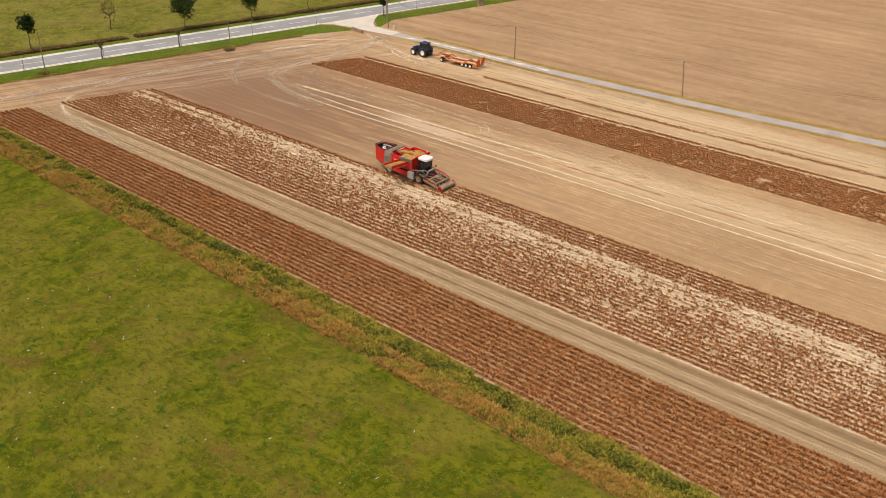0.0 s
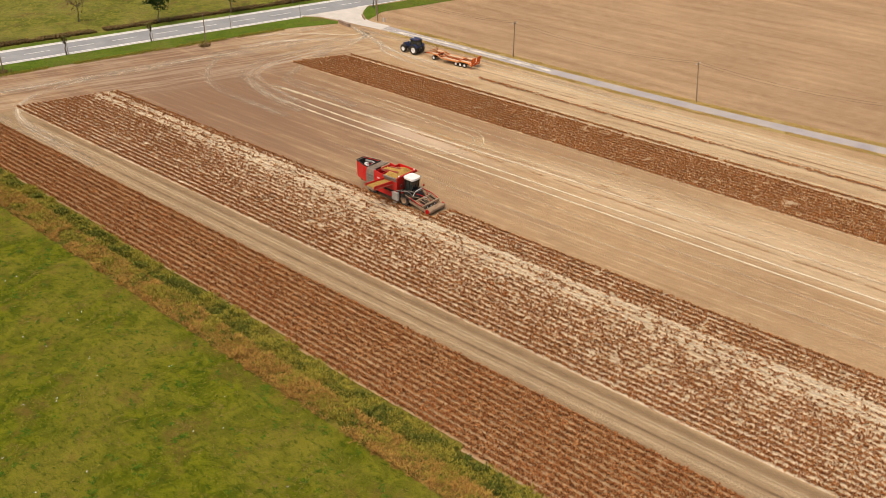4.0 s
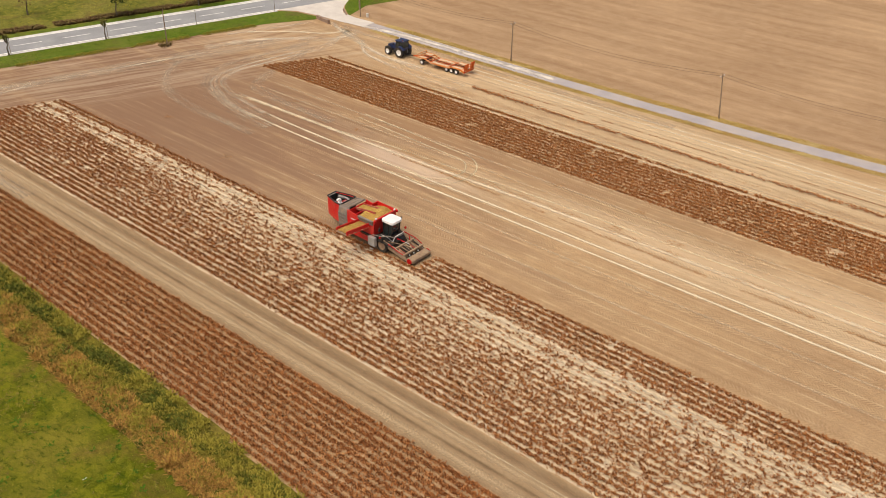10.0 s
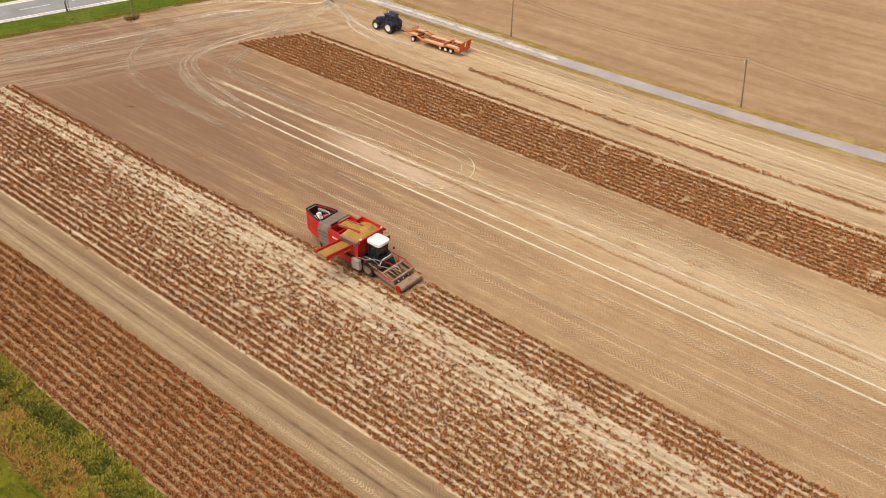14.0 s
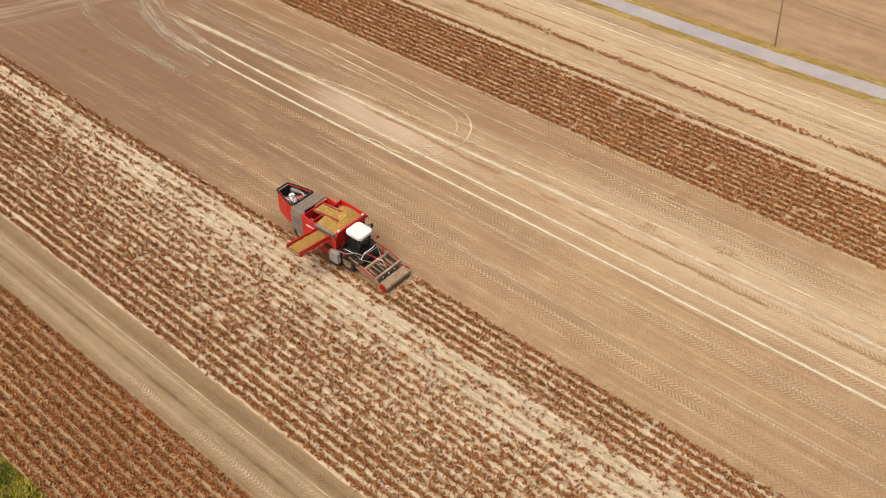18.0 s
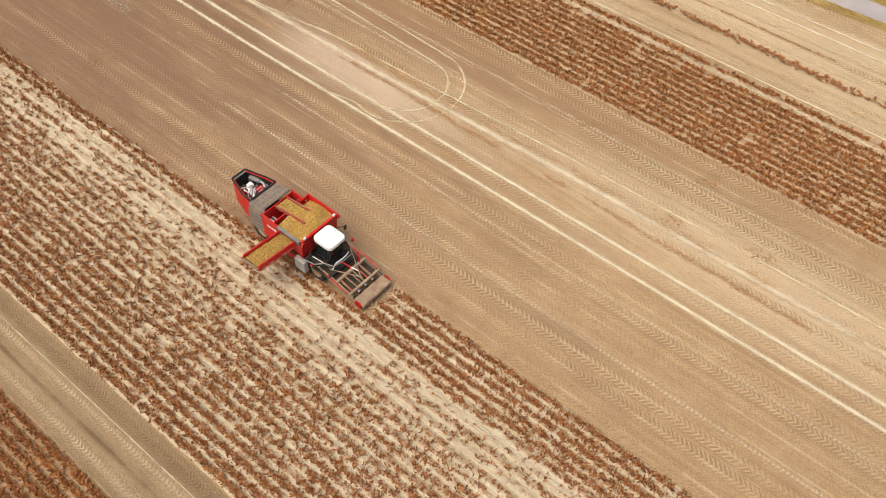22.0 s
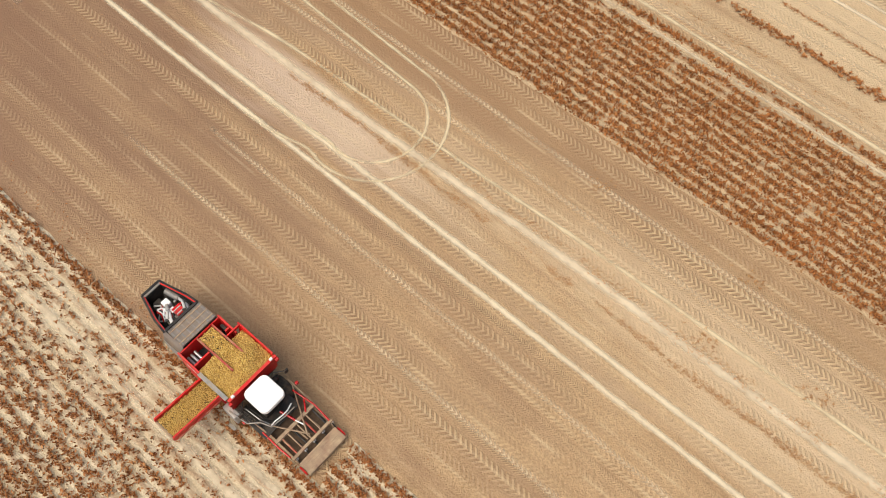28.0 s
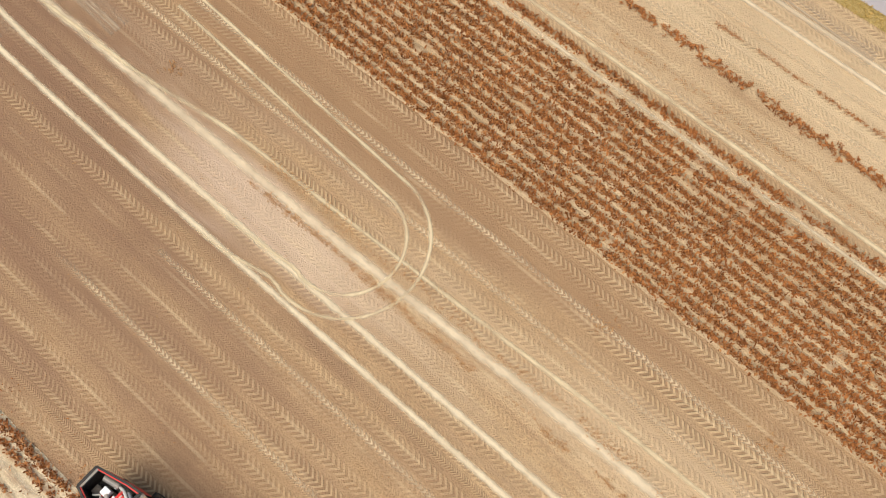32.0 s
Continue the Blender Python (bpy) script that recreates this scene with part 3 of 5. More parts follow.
def main_keep(x, y):
    y = y + 0.001 * x
    base = np.interp(y, (-18.5, -16.6, -15.6, -12, -8.6, -7.6, -6.2, -5.4, -4.4, -3.6, -0.5), (1.0, 1.0, 1.0, 0.95, 0.95, 0.9, 0.85, 0.9, 1.0, 1.0, 1.0))
    return base * np.where(patchy(x, y, 0.65, 5) > 0.84, 0.15, 1.0) * np.interp(patchy(x, y, 5.0, 6), (0.2, 0.8), (0.88, 1.1))


def main_cut(x, y):
    y = y + 0.001 * x
    # denser towards the headland but for the two driven rows, thinner in the middle of the plot
    driven = np.interp(y, (-7.5, -7.2, -6.6, -6.3, -5.8, -5.5, -4.9, -4.6), (0.0, 0.8, 0.8, 0.0, 0.0, 0.8, 0.8, 0.0))
    far = 0.16 * np.interp(x, (-48, -18), (1.0, 0.0)) * (1.0 - driven)
    near = 0.07 * np.interp(x, (-18, -10, 12, 22), (0.0, 1.0, 1.0, 0.0)) * np.interp(y, (-13, -10, -4.4, -3.9), (0.0, 1.0, 1.0, 0.0))
    return np.interp(y, (-18.5, -16.4, -15, -9, -7.5, -7.2, -6.6, -6.3, -5.8, -5.5, -4.9, -4.6, -3.9, -0.5), (0.17, 0.2, 0.32, 0.41, 0.5, 0.64, 0.64, 0.52, 0.52, 0.64, 0.64, 0.47, 0.21, 0.16)) + 0.1 * (patchy(x, y, 4.0, 6) - 0.5) - far + near


def left_keep(x, y):
    return (y > ditch_edge(x) + 0.35) * 0.97 * np.where(patchy(x, y, 1.2, 15) > 0.9, 0.4, 1.0)


def strip_keep(x, y):
    return 0.96 * np.where(patchy(x, y, 0.8, 25) > np.interp(x, (-30, 10), (0.95, 0.84)), 0.1, 1.0)


ridge_mesh("potato_plot", main_lines, 86, "ridged potato rows of pale sand", main_starts, material=ridge, high=row(-3.6))
XS = np.arange(-70.0, 100.0, 0.5)
left_starts = [max(float(end_of_rows(f(-50.0))), float(XS[np.argmax(f(XS) > ditch_edge(XS) + 0.35)])) for f in left_lines[:15]]
left_lines = left_lines[:15]
ridge_mesh("potato_plot_by_ditch", left_lines, 86, "ridged potato rows beside the ditch", left_starts, low=lambda x: np.maximum(left_lines[-1](x), ditch_edge(x) + 0.9))
ridge_mesh("potato_strip", strip_lines, 88, "narrow strip of unharvested potato ridges", material=strip_ridge)
strip_starts = [float(end_of_rows(f(-50.0))) for f in strip_lines]
tangle("haulm_main", main_lines, main_starts, 85, 75, main_keep, 0.15, 0.2, 0.20, main_cut, 0.12, haulm, "withered brown potato haulm on pale sandy ridges", "potato plants", 11)
tangle("haulm_left", left_lines, left_starts, 85, 70, left_keep, 0.15, 0.24, 0.24, 0.24, 0.12, haulm, "dense withered brown potato haulm beside the ditch", "potato plants", 12)
tangle("haulm_strip", strip_lines, strip_starts, 87, 60, strip_keep, 0.16, 0.24, 0.24, 0.25, 0.12, rust_haulm, "rust-brown withered potato haulm in a narrow strip", "potato plants", 13)


def standing(lines, starts, x1, step, keep, cut, blot, seed, jitter, wild=None):
    """Places of the plants that still stand upright: in ragged clumps along each row."""
    def here(x, y):
        gap = patchy(x, y, blot, seed) * 0.65 + patchy(x, y, blot * 0.4, seed + 1) * 0.35
        return keep(x, y) * (gap > (cut(x, y) if callable(cut) else cut))
    return clumps_on(lines, x1, step, here, seed, starts, jitter, wild)


w = standing(main_lines, main_starts, 85, 0.13, main_keep, main_cut, 0.42, 71, 0.13, lambda x, y: np.interp(y, (-18, -15.5, -14, -8, -4.5, -3.8), (0.13, 0.13, 0.22, 0.22, 0.2, 0.13)))
leaves("upright_haulm_main", w, 0.22, 8, haulm, "upright curled brown stalks of withered potato plants", "potato plants", tall=1.15, seed=71, width=0.42, lean=0.8, flat=True, spread=1.5)
w = standing(left_lines, left_starts, 85, 0.14, left_keep, 0.24, 0.5, 72, 0.11)
leaves("upright_haulm_left", w, 0.23, 8, haulm, "upright curled brown stalks of withered potato plants", "potato plants", tall=1.15, seed=72, width=0.42, lean=0.8, flat=True, spread=1.5)
w = standing(strip_lines, strip_starts, 87, 0.15, strip_keep, 0.27, 0.5, 73, 0.14)
leaves("upright_haulm_strip", w, 0.23, 8, rust_haulm, "upright rust-brown stalks of withered potato plants", "potato plants", tall=1.1, seed=73, width=0.42, lean=0.8, flat=True, spread=1.5)
leaves("haulm_single_row", clumps_on([thin_row], 100, 0.09, lambda x, y: (x > -19) * np.interp(patchy(x, y, 2.5, 7), (0.1, 0.4), (0.45, 1.0)), 6, jitter=0.2), 0.27, 10, rust_haulm, "single leftover row of withered potato haulm", "potato plants", seed=14, tall=0.5)


def strewn(name, line, x0, x1, count, wide, size, material, label, seed, category="plant litter"):
    rng = np.random.default_rng(seed)
    x = rng.uniform(x0, x1, count)
    y = line(x) + rng.normal(0, wide, count)
    k = patchy(x, y * 3, 1.6, seed) > 0.42
    leaves(name, np.stack([x[k], y[k], 0 * x[k]], 1), size, 3, material, label, category, tall=0.35, seed=seed)


strewn("litter_line", row(15.2), -12, 90, 5000, 0.14, 0.13, litter, "thin line of rusty haulm litter on bare soil", 31)
strewn("litter_line", row(16.85), -12, 90, 4000, 0.26, 0.12, litter, "thin line of rusty haulm litter on bare soil", 32)
strewn("litter_line", row(37.4), -25, 90, 1300, 0.22, 0.16, litter, "thin line of rusty haulm litter on bare soil", 33)
strewn("litter_line", row(42.3), -15, 90, 3500, 0.07, 0.13, rust_haulm, "thin rusty line of haulm litter on bare soil", 34)
strewn("stray_haulm", row(8), -50, 90, 1800, 7.0, 0.1, litter, "stray bits of haulm on harvested soil", 35)
strewn("stray_haulm", row(-2.4), -56, 2, 420, 0.8, 0.16, haulm, "torn haulm on the freshly lifted swath", 36)
for bx, by in ((20.0, 17.8), (27.0, 19.0), (-21.0, 17.3), (9.0, 22.0), (20, 22.8), (-35, 18.4), (-27.5, 0.4), (-44, 3.2)):
    q = np.random.default_rng(int(bx * 7 + 900)).normal(0, 0.33, (16, 2))
    leaves("haulm_heap", np.stack([bx + q[:, 0] * 1.4, by + q[:, 1], 0 * q[:, 0]], 1), 0.2, 5, litter, "small heap of rusty haulm on bare soil", "plant litter", tall=0.5, seed=int(bx + 99))

# ---- ditch, meadow and verges ----
rng0 = np.random.default_rng(8)


def between(low, high, x0, x1, count, lo, hi, seed, grow=2.0):
    rng = np.random.default_rng(seed)
    x = rng.uniform(x0, x1, count)
    w = lo + (hi - lo) * rng.random(count)
    y = low(x) * (1 - w) + high(x) * w
    k = patchy(x, y, grow, seed) > 0.22
    return np.stack([x, y, 0 * x], 1)[k]


def ragged(places, low, high, size, seed):
    return low + (high - low) * patchy(places[:, 0], places[:, 1], size, seed)


w = between(meadow_edge, dry_edge, -110, 84, 15000, 0.0, 1.1, 41, 2.2)
leaves("ditch_dry_grass", w, ragged(w, 0.14, 0.5, 1.7, 61), 8, dry_grass, "dry ochre grass along the ditch", "grass", seed=7, width=0.24, lean=1.2, flat=True, spread=2.0)
w = between(meadow_edge, ditch_edge, -110, 84, 17000, 0.15, 1.06, 42, 1.9)
leaves("ditch_olive_grass", w, ragged(w, 0.14, 0.5, 1.5, 62), 8, olive, "olive yellow grass on the ditch bank", "grass", seed=8, width=0.26, lean=1.2, flat=True, spread=2.0)
w = np.concatenate([between(meadow_edge, dry_edge, -110, 84, 1200, 0.0, 0.9, 43, 1.6), between(dry_edge, ditch_edge, -110, 84, 5200, 0.25, 0.9, 64, 1.2)])
leaves("ditch_weeds", w, ragged(w, 0.12, 0.52, 1.3, 63), 8, weed, "dark green weeds along the ditch", "weeds", seed=9, width=0.34, lean=1.1, flat=True, spread=2.0)
q = rng0.random((34000, 2))
mx, my = -75 + 165 * q[:, 0], -112 + 74 * q[:, 1]
k = my < meadow_edge(mx)
leaves("meadow_tufts", np.stack([mx, my, 0 * mx], 1)[k], 0.25, 5, blades, "short mixed grass of the meadow", "grass", tall=0.45, seed=44, lean=1.5, width=0.22, flat=True, spread=2.5)
q = rng0.random((15000, 2))
mx, my = -75 + 165 * q[:, 0], -112 + 74 * q[:, 1]
k = (my < meadow_edge(mx)) & (patchy(mx, my, 1.1, 46) > 0.68)
leaves("dark_meadow_tufts", np.stack([mx, my, 0 * mx], 1)[k], 0.27, 9, green_tuft, "dark green tufts scattered in the meadow", "grass", tall=0.35, seed=45, lean=1.2, flat=True, spread=2.5, width=0.5)
q = rng0.random((26000, 2))
mx, my = -75 + 165 * q[:, 0], -112 + 74 * q[:, 1]
k = (my < meadow_edge(mx)) & (patchy(mx, my, 2.6, 48) * 0.6 + patchy(mx, my, 1.1, 49) * 0.4 > 0.56)
leaves("faded_meadow_grass", np.stack([mx, my, 0 * mx], 1)[k], 0.22, 6, faded_blade, "drifts of faded brownish grass in the meadow", "grass", tall=0.4, seed=46, lean=1.4, flat=True, spread=2.5, width=0.26)
for p, r in ((-29.1, -8.7), (5.9, -12.6)):
    c = np.array(ROAD @ Vector((p, r, 0)))
    q = np.random.default_rng(int(p + 90)).normal(0, 0.5, (40, 3)) * (1, 1, 0)
    leaves("pole_foot_grass", c + q, 0.55, 6, hedge_leaf, "dry brown weeds round the foot of a pole", "weeds", seed=int(p + 91), width=0.2)
q = rng0.random((240, 2))
mx, my = -70 + 150 * q[:, 0], -105 + 64 * q[:, 1]
k = my < meadow_edge(mx)
leaves("meadow_flowers", np.stack([mx, my, np.full(240, 0.12)], 1)[k], 0.2, 3, line_paint, "tiny white flowers in the meadow", "flowers", tall=0.3, seed=47)
leaves("lane_verge_grass", np.concatenate([between(lambda x: lane_mid(x) - 2.4, lambda x: lane_mid(x) - 1.2, -45, 110, 6500, 0, 1, 48), between(lambda x: lane_mid(x) + 1.2, lambda x: lane_mid(x) + 2.7, -45, 110, 6500, 0, 1, 49)]), 0.17, 5, gold_grass, "dry yellow grass along both edges of the lane", "grass", tall=0.7, seed=50, width=0.3, flat=True)


def along_road(x0, x1, y0, y1, count, seed):
    rng = np.random.default_rng(seed)
    p = np.stack([rng.uniform(x0, x1, count), rng.uniform(y0, y1, count), np.zeros(count), np.ones(count)], 1)
    p = p[patchy(p[:, 0], p[:, 1], 3.0, seed) > 0.2]
    return (p @ np.array(ROAD).T)[:, :3]


leaves("roadside_hedge", along_road(-112.0, 78.2, 6.87, 9.0, 8500, 51), 0.5, 7, hedge_leaf, "low brown autumn hedge beyond the road", "hedge", seed=51)
leaves("verge_dry_edge", along_road(-112.0, 22.9, -11.0, -9.5, 6000, 52), 0.25, 6, olive, "dry grass at the field side of the verge", "grass", seed=52, width=0.2)
leaves("verge_tufts", along_road(-112.0, 22.9, -10.02, -4.43, 6200, 53), 0.22, 5, verge_blade, "green grass of the roadside verge", "grass", tall=0.6, seed=53, width=0.25)
leaves("verge_tufts_east", along_road(44.0, 125.7, -9.55, -4.43, 3200, 54), 0.22, 5, verge_blade, "green grass of the roadside verge past the junction", "grass", tall=0.6, seed=54, width=0.25)
leaves("pasture_tufts", along_road(-112.0, 113.6, 10.02, 87.38, 9000, 55), 0.34, 4, olive, "tall pale grass of the pasture", "grass", tall=0.6, seed=55, lean=1.2)

# ---- wheel marks ----
ribbon("wheel_line", [(-39, 11.7), (-30, 11.2), (-18, 11.05), (0, 11.15), (20, 11.25), (60, 11.3), (110, 11.5)], 0.66, dust, "pale dusty wheel line along the field")
ribbon("wheel_line", [(-36, 13.2), (-27, 12.8), (-10, 12.75), (20, 12.95), (60, 13.1), (110, 13.3)], 0.7, dust, "pale dusty wheel line along the field")
ribbon("wheel_line", [(-44, 15.2), (-12, 15.6), (0, 15.95), (12, 16.4), (35, 16.7), (110, 17.2)], 1.05, soft_line, "broad dusty wheel line along the field")
ribbon("wheel_line", [(-46, 14.6), (-24, 15.6), (-15, 16.7), (-7, 17.1), (4, 17.6), (15, 18.1), (40, 18.6), (110, 19.2)], 0.5, faint_dust, "faint dusty wheel line along the field")
ribbon("tread_line", [(-44, 19.3), (-5, 19.5), (30, 19.8), (110, 20.8)], 0.7, tyre_dust, "chevron tyre mark along the field")
ribbon("tread_line", [(-44, 21.7), (30, 22.1), (110, 23.2)], 0.7, tyre_dust, "chevron tyre mark along the field")
for y in (4.6, 8.6):
    ribbon("tread_line", [(-22 + y, y), (0, y), (110, y + 0.2)], 0.66, tyre_dust, "chevron tyre mark along the field")
for y in (35.9, 44.9, 46.2):
    ribbon("wheel_line", [(-30, row(y)(-30)), (0, y), (40, row(y)(40)), (110, row(y)(110))], 0.6, faint_dust if y < 40 else soft_line, "pale dusty wheel line beside the strip")
for y in (36.5, 40.8, 43.4):
    ribbon("tread_line", [(-25, row(y)(-25)), (0, y), (40, row(y)(40)), (110, row(y)(110))], 0.6, tyre_dust, "chevron tyre mark beside the strip")
ribbon("wheel_line", [(-45, row(34.35)(-45)), (0, 34.35), (45, row(34.35)(45)), (110, row(34.35)(110))], 0.5, sand_band, "pale sandy furrow in the potato strip", 0.05)
for y in (-5.2, -6.85):
    ribbon("wheel_line", [(-60, row(y)(-60)), (0, y), (110, row(y)(110))], 1.1, sand_band, "loose pale sand in a wheel line through the potato rows", 0.112 if y < -6 else 0.118)
for y, w in ((-22.2, 1.3), (-20.3, 1.1)):
    ribbon("tread_line", [(-60, row(y)(-60)), (0, y), (50, row(y)(50)), (110, row(y)(110))], w, wide_tread, "tyre mark on the sandy track")
ribbon("dark_rut", [(-60, row(-19.2)(-60)), (0, -19.2), (110, row(-19.2)(110))], 1.5, track_rut, "dark finely marked wheel rut on the sandy track")
ribbon("dark_rut", [(-60, row(-21.25)(-60)), (0, -21.25), (110, row(-21.25)(110))], 0.5, dark_rut, "narrow dark rut in the middle of the sandy track")
ribbon("wheel_line", [(-60, row(-19.85)(-60)), (0, -19.85), (110, row(-19.85)(110))], 0.16, faint_dust, "thin pale line along the sandy track")
# the turning loop and the arcs on the headland
for r in (4.9, 3.5):
    arc = [(-5.2 + r * math.cos(a), 16.3 + r * math.sin(a)) for a in np.linspace(-1.9, 1.6, 16)]
    ribbon("turning_loop", [(-13.0, 10.8 + (4.9 - r) * 1.3), (-9.6, 11.1 + (4.9 - r) * 1.1), *arc, (-12, 16.6 + r), (-24, 17.2 + r)], 0.42, faint_dust, "curved wheel marks of a turning machine", step=0.4)
for k in (0.0, 1.9):
    path = [(-52.3 - 0.0 * k, 46.7 - 0.00 * k), (-49.0 - 0.5 * k, 38.4 - 0.00 * k), (-49.9 - 0.7 * k, 30.8 - 0.00 * k), (-51.2 - 0.6 * k, 22.2 - 0.00 * k), (-49.7 - 0.5 * k, 17.1 - 0.60 * k), (-43.7 - 0.0 * k, 14.4 - 1.00 * k), (-35.0 - 0.0 * k, 12.9 - 1.05 * k)]
    ribbon("headland_arc", path, 1.3, swirl, "pale wheel arc over the headland")
ribbon("headland_arc", [(-54.4, 40.1), (-53.2, 36.2), (-53.6, 28.6), (-53.8, 21.1), (-50.3, 15.3), (-41.5, 11.7), (-30.7, 10.7)], 5.0, scuffed, "pale wheel arc over the headland")
ribbon("headland_arc", [(-50.9, 37.3), (-46.1, 22.2), (-41.6, 18.0), (-25.5, 16.9)], 3.0, scuffed, "pale wheel arc over the headland")
for off, wide, mat in ((2.2, 4.2, scuffed), (7.0, 3.0, scuffed), (4.6, 1.2, swirl)):
    ribbon("headland_track", [(-54.8 - off * 0.55, 35.2), (-58.8 - off * 0.55, 24.4), (-67.5 - off * 0.33, 1.0), (-74.4 - off * 0.28, -18.8), (-78.2 - off * 0.00, -32.1)], wide, mat, "dusty wheel marks along the headland")
ribbon("headland_track", [(-77.9, -15.8), (-73.2, -20.4), (-64.3, -22.2), (-51.4, -22.0), (-36.5, -21.9)], 3.4, scuffed, "dusty wheel marks turning onto the field track")
ribbon("headland_track", [(-69.7, -1.2), (-69.7, -11.5), (-66.7, -17.6), (-59.0, -20.6), (-45.0, -21.0)], 2.2, swirl, "dusty wheel marks turning onto the field track")
ribbon("junction_swirl", [(-51.9, 48.6), (-50.3, 45.0), (-51.1, 41.2), (-55.5, 37.9), (-60.9, 32.0), (-64.0, 24.4)], 3.2, swirl, "pale wheel marks sweeping from the junction onto the headland")
ribbon("junction_swirl", [(-54.2, 47.9), (-53.0, 45.0), (-54.5, 42.3), (-58.9, 39.6), (-64.9, 34.2)], 1.2, soft_line, "pale wheel marks sweeping from the junction onto the headland")
ribbon("junction_swirl", [(-60.5, 46.4), (-61.5, 43.0), (-63.5, 38.0), (-66.5, 31.0)], 2.0, swirl, "pale wheel marks sweeping from the junction onto the headland")
ribbon("junction_swirl", [(-56.0, 46.2), (-52.0, 45.4), (-47.0, 43.5), (-40.0, 41.2), (-30.0, 41.0)], 1.6, swirl, "pale wheel marks sweeping from the junction onto the headland")
ribbon("headland_track", [(-63.8, 20.1), (-56.8, 11.6), (-47.9, 8.0), (-30.7, 7.1)], 2.8, scuffed, "scuffed wheel marks turning into the field")
for k in (0, 2):
    ribbon("junction_arc", [(-59.2 + 0 * k, 48.0 + 0 * k), (-52.3 + 1 * k, 45.4 + -0.6 * k), (-46.6 + 2 * k, 43.8 + -0.9 * k), (-39.9 + 2 * k, 39.4 + 0.6 * k), (-20.3 + 0 * k, 37.4 + 1.1 * k)], 1.5, swirl if k != 1 else scuffed, "wheel marks fanning out from the junction")
ribbon("junction_arc", [(-58.1, 47.8), (-49.0, 46.7), (-40.0, 47.4), (-20.3, 47.3), (11.3, 46.7)], 2.6, scuffed, "wheel marks along the lane verge")


# ---- shapes for the things ----
def box(bm, x0, x1, y0, y1, z0, z1, bevel=0.0):
    r = bmesh.ops.create_cube(bm, size=1.0, matrix=Matrix.LocRotScale(((x0 + x1) / 2, (y0 + y1) / 2, (z0 + z1) / 2), None, (abs(x1 - x0), abs(y1 - y0), abs(z1 - z0))))
    if bevel:
        edges = list({e for v in r["verts"] for e in v.link_edges})
        bmesh.ops.bevel(bm, geom=edges, offset=bevel, segments=2, affect="EDGES", profile=0.6)
    return bm


def B(*a, bevel=0.02):
    return box(bmesh.new(), *a, bevel=bevel)


def beam(bm, p, q, w, h):
    p, q = Vector(p), Vector(q)
    m = Matrix.Translation((p + q) / 2) @ (q - p).to_track_quat("X", "Z").to_matrix().to_4x4() @ Matrix.Diagonal(((q - p).length, w, h, 1))
    bmesh.ops.create_cube(bm, size=1.0, matrix=m)
    return bm


def tube(bm, p, q, r, n=10, r2=None):
    p, q = Vector(p), Vector(q)
    m = Matrix.Translation((p + q) / 2) @ (q - p).to_track_quat("Z", "Y").to_matrix().to_4x4()
    bmesh.ops.create_cone(bm, cap_ends=True, segments=n, radius1=r, radius2=r if r2 is None else r2, depth=(q - p).length, matrix=m)
    return bm


def run_of(bm, points, r, n=8):
    for a, b in zip(points, points[1:]):
        tube(bm, a, b, r, n)
    return bm


def prism(bm, outline, a, b, axis="y"):
    """An outline (x, z for axis y; x, y for axis z) pushed from a to b."""
    put = (lambda p, k: (p[0], k, p[1])) if axis == "y" else ((lambda p, k: (p[0], p[1], k)) if axis == "z" else (lambda p, k: (k, p[0], p[1])))
    lo, hi = [bm.verts.new(put(p, a)) for p in outline], [bm.verts.new(put(p, b)) for p in outline]
    bm.faces.new(lo)
    bm.faces.new(hi[::-1])
    for k in range(len(lo)):
        j = (k + 1) % len(lo)
        bm.faces.new((lo[k], hi[k], hi[j], lo[j]))
    return bm


def ring(bm, c, radii, offsets, n=28, caps=True):
    """A body turned about the y axis: a radius at each offset along y."""
    rows = []
    for r, o in zip(radii, offsets):
        rows.append([bm.verts.new((c[0] + r * math.cos(2 * math.pi * k / n), c[1] + o, c[2] + r * math.sin(2 * math.pi * k / n))) for k in range(n)])
    for a, b in zip(rows, rows[1:]):
        for k in range(n):
            j = (k + 1) % n
            bm.faces.new((a[k], a[j], b[j], b[k]))
    if caps:
        bm.faces.new(rows[0])
        bm.faces.new(rows[-1][::-1])
    return bm


def wheel(parent, c, r, w, rim_mat, lugs=18):
    """A lugged tyre and its rim."""
    h = w / 2
    bm = ring(bmesh.new(), c, (0.58 * r, 0.86 * r, 0.94 * r, 0.95 * r, 0.94 * r, 0.86 * r, 0.58 * r), (-0.9 * h, -h, -0.82 * h, 0, 0.82 * h, h, 0.9 * h), caps=False)
    for k in range(lugs):
        for s in (-1, 1):
            a = 2 * math.pi * (k + 0.5 * (s > 0)) / lugs
            at = lambda ang, o, rad: (c[0] + rad * math.cos(ang), c[1] + o, c[2] + rad * math.sin(ang))
            beam(bm, at(a, 0.03 * s, 0.965 * r), at(a + 1.6 / lugs, s * 0.85 * h, 0.965 * r), 0.09 * r, 0.07 * r)
    ty = part("tyre", bm, rubber, parent, "black lugged rubber tyre")
    rim = ring(bmesh.new(), c, (0.30 * r, 0.52 * r, 0.6 * r, 0.6 * r, 0.52 * r, 0.30 * r), (-0.5 * h, -0.62 * h, -0.92 * h, 0.92 * h, 0.62 * h, 0.5 * h))
    part("rim", rim, rim_mat, parent)
    hub = ring(bmesh.new(), c, (0.16 * r, 0.2 * r, 0.2 * r, 0.16 * r), (-0.75 * h, -0.7 * h, 0.7 * h, 0.75 * h), 12)
    part("hub", hub, rim_mat, parent)
    return ty


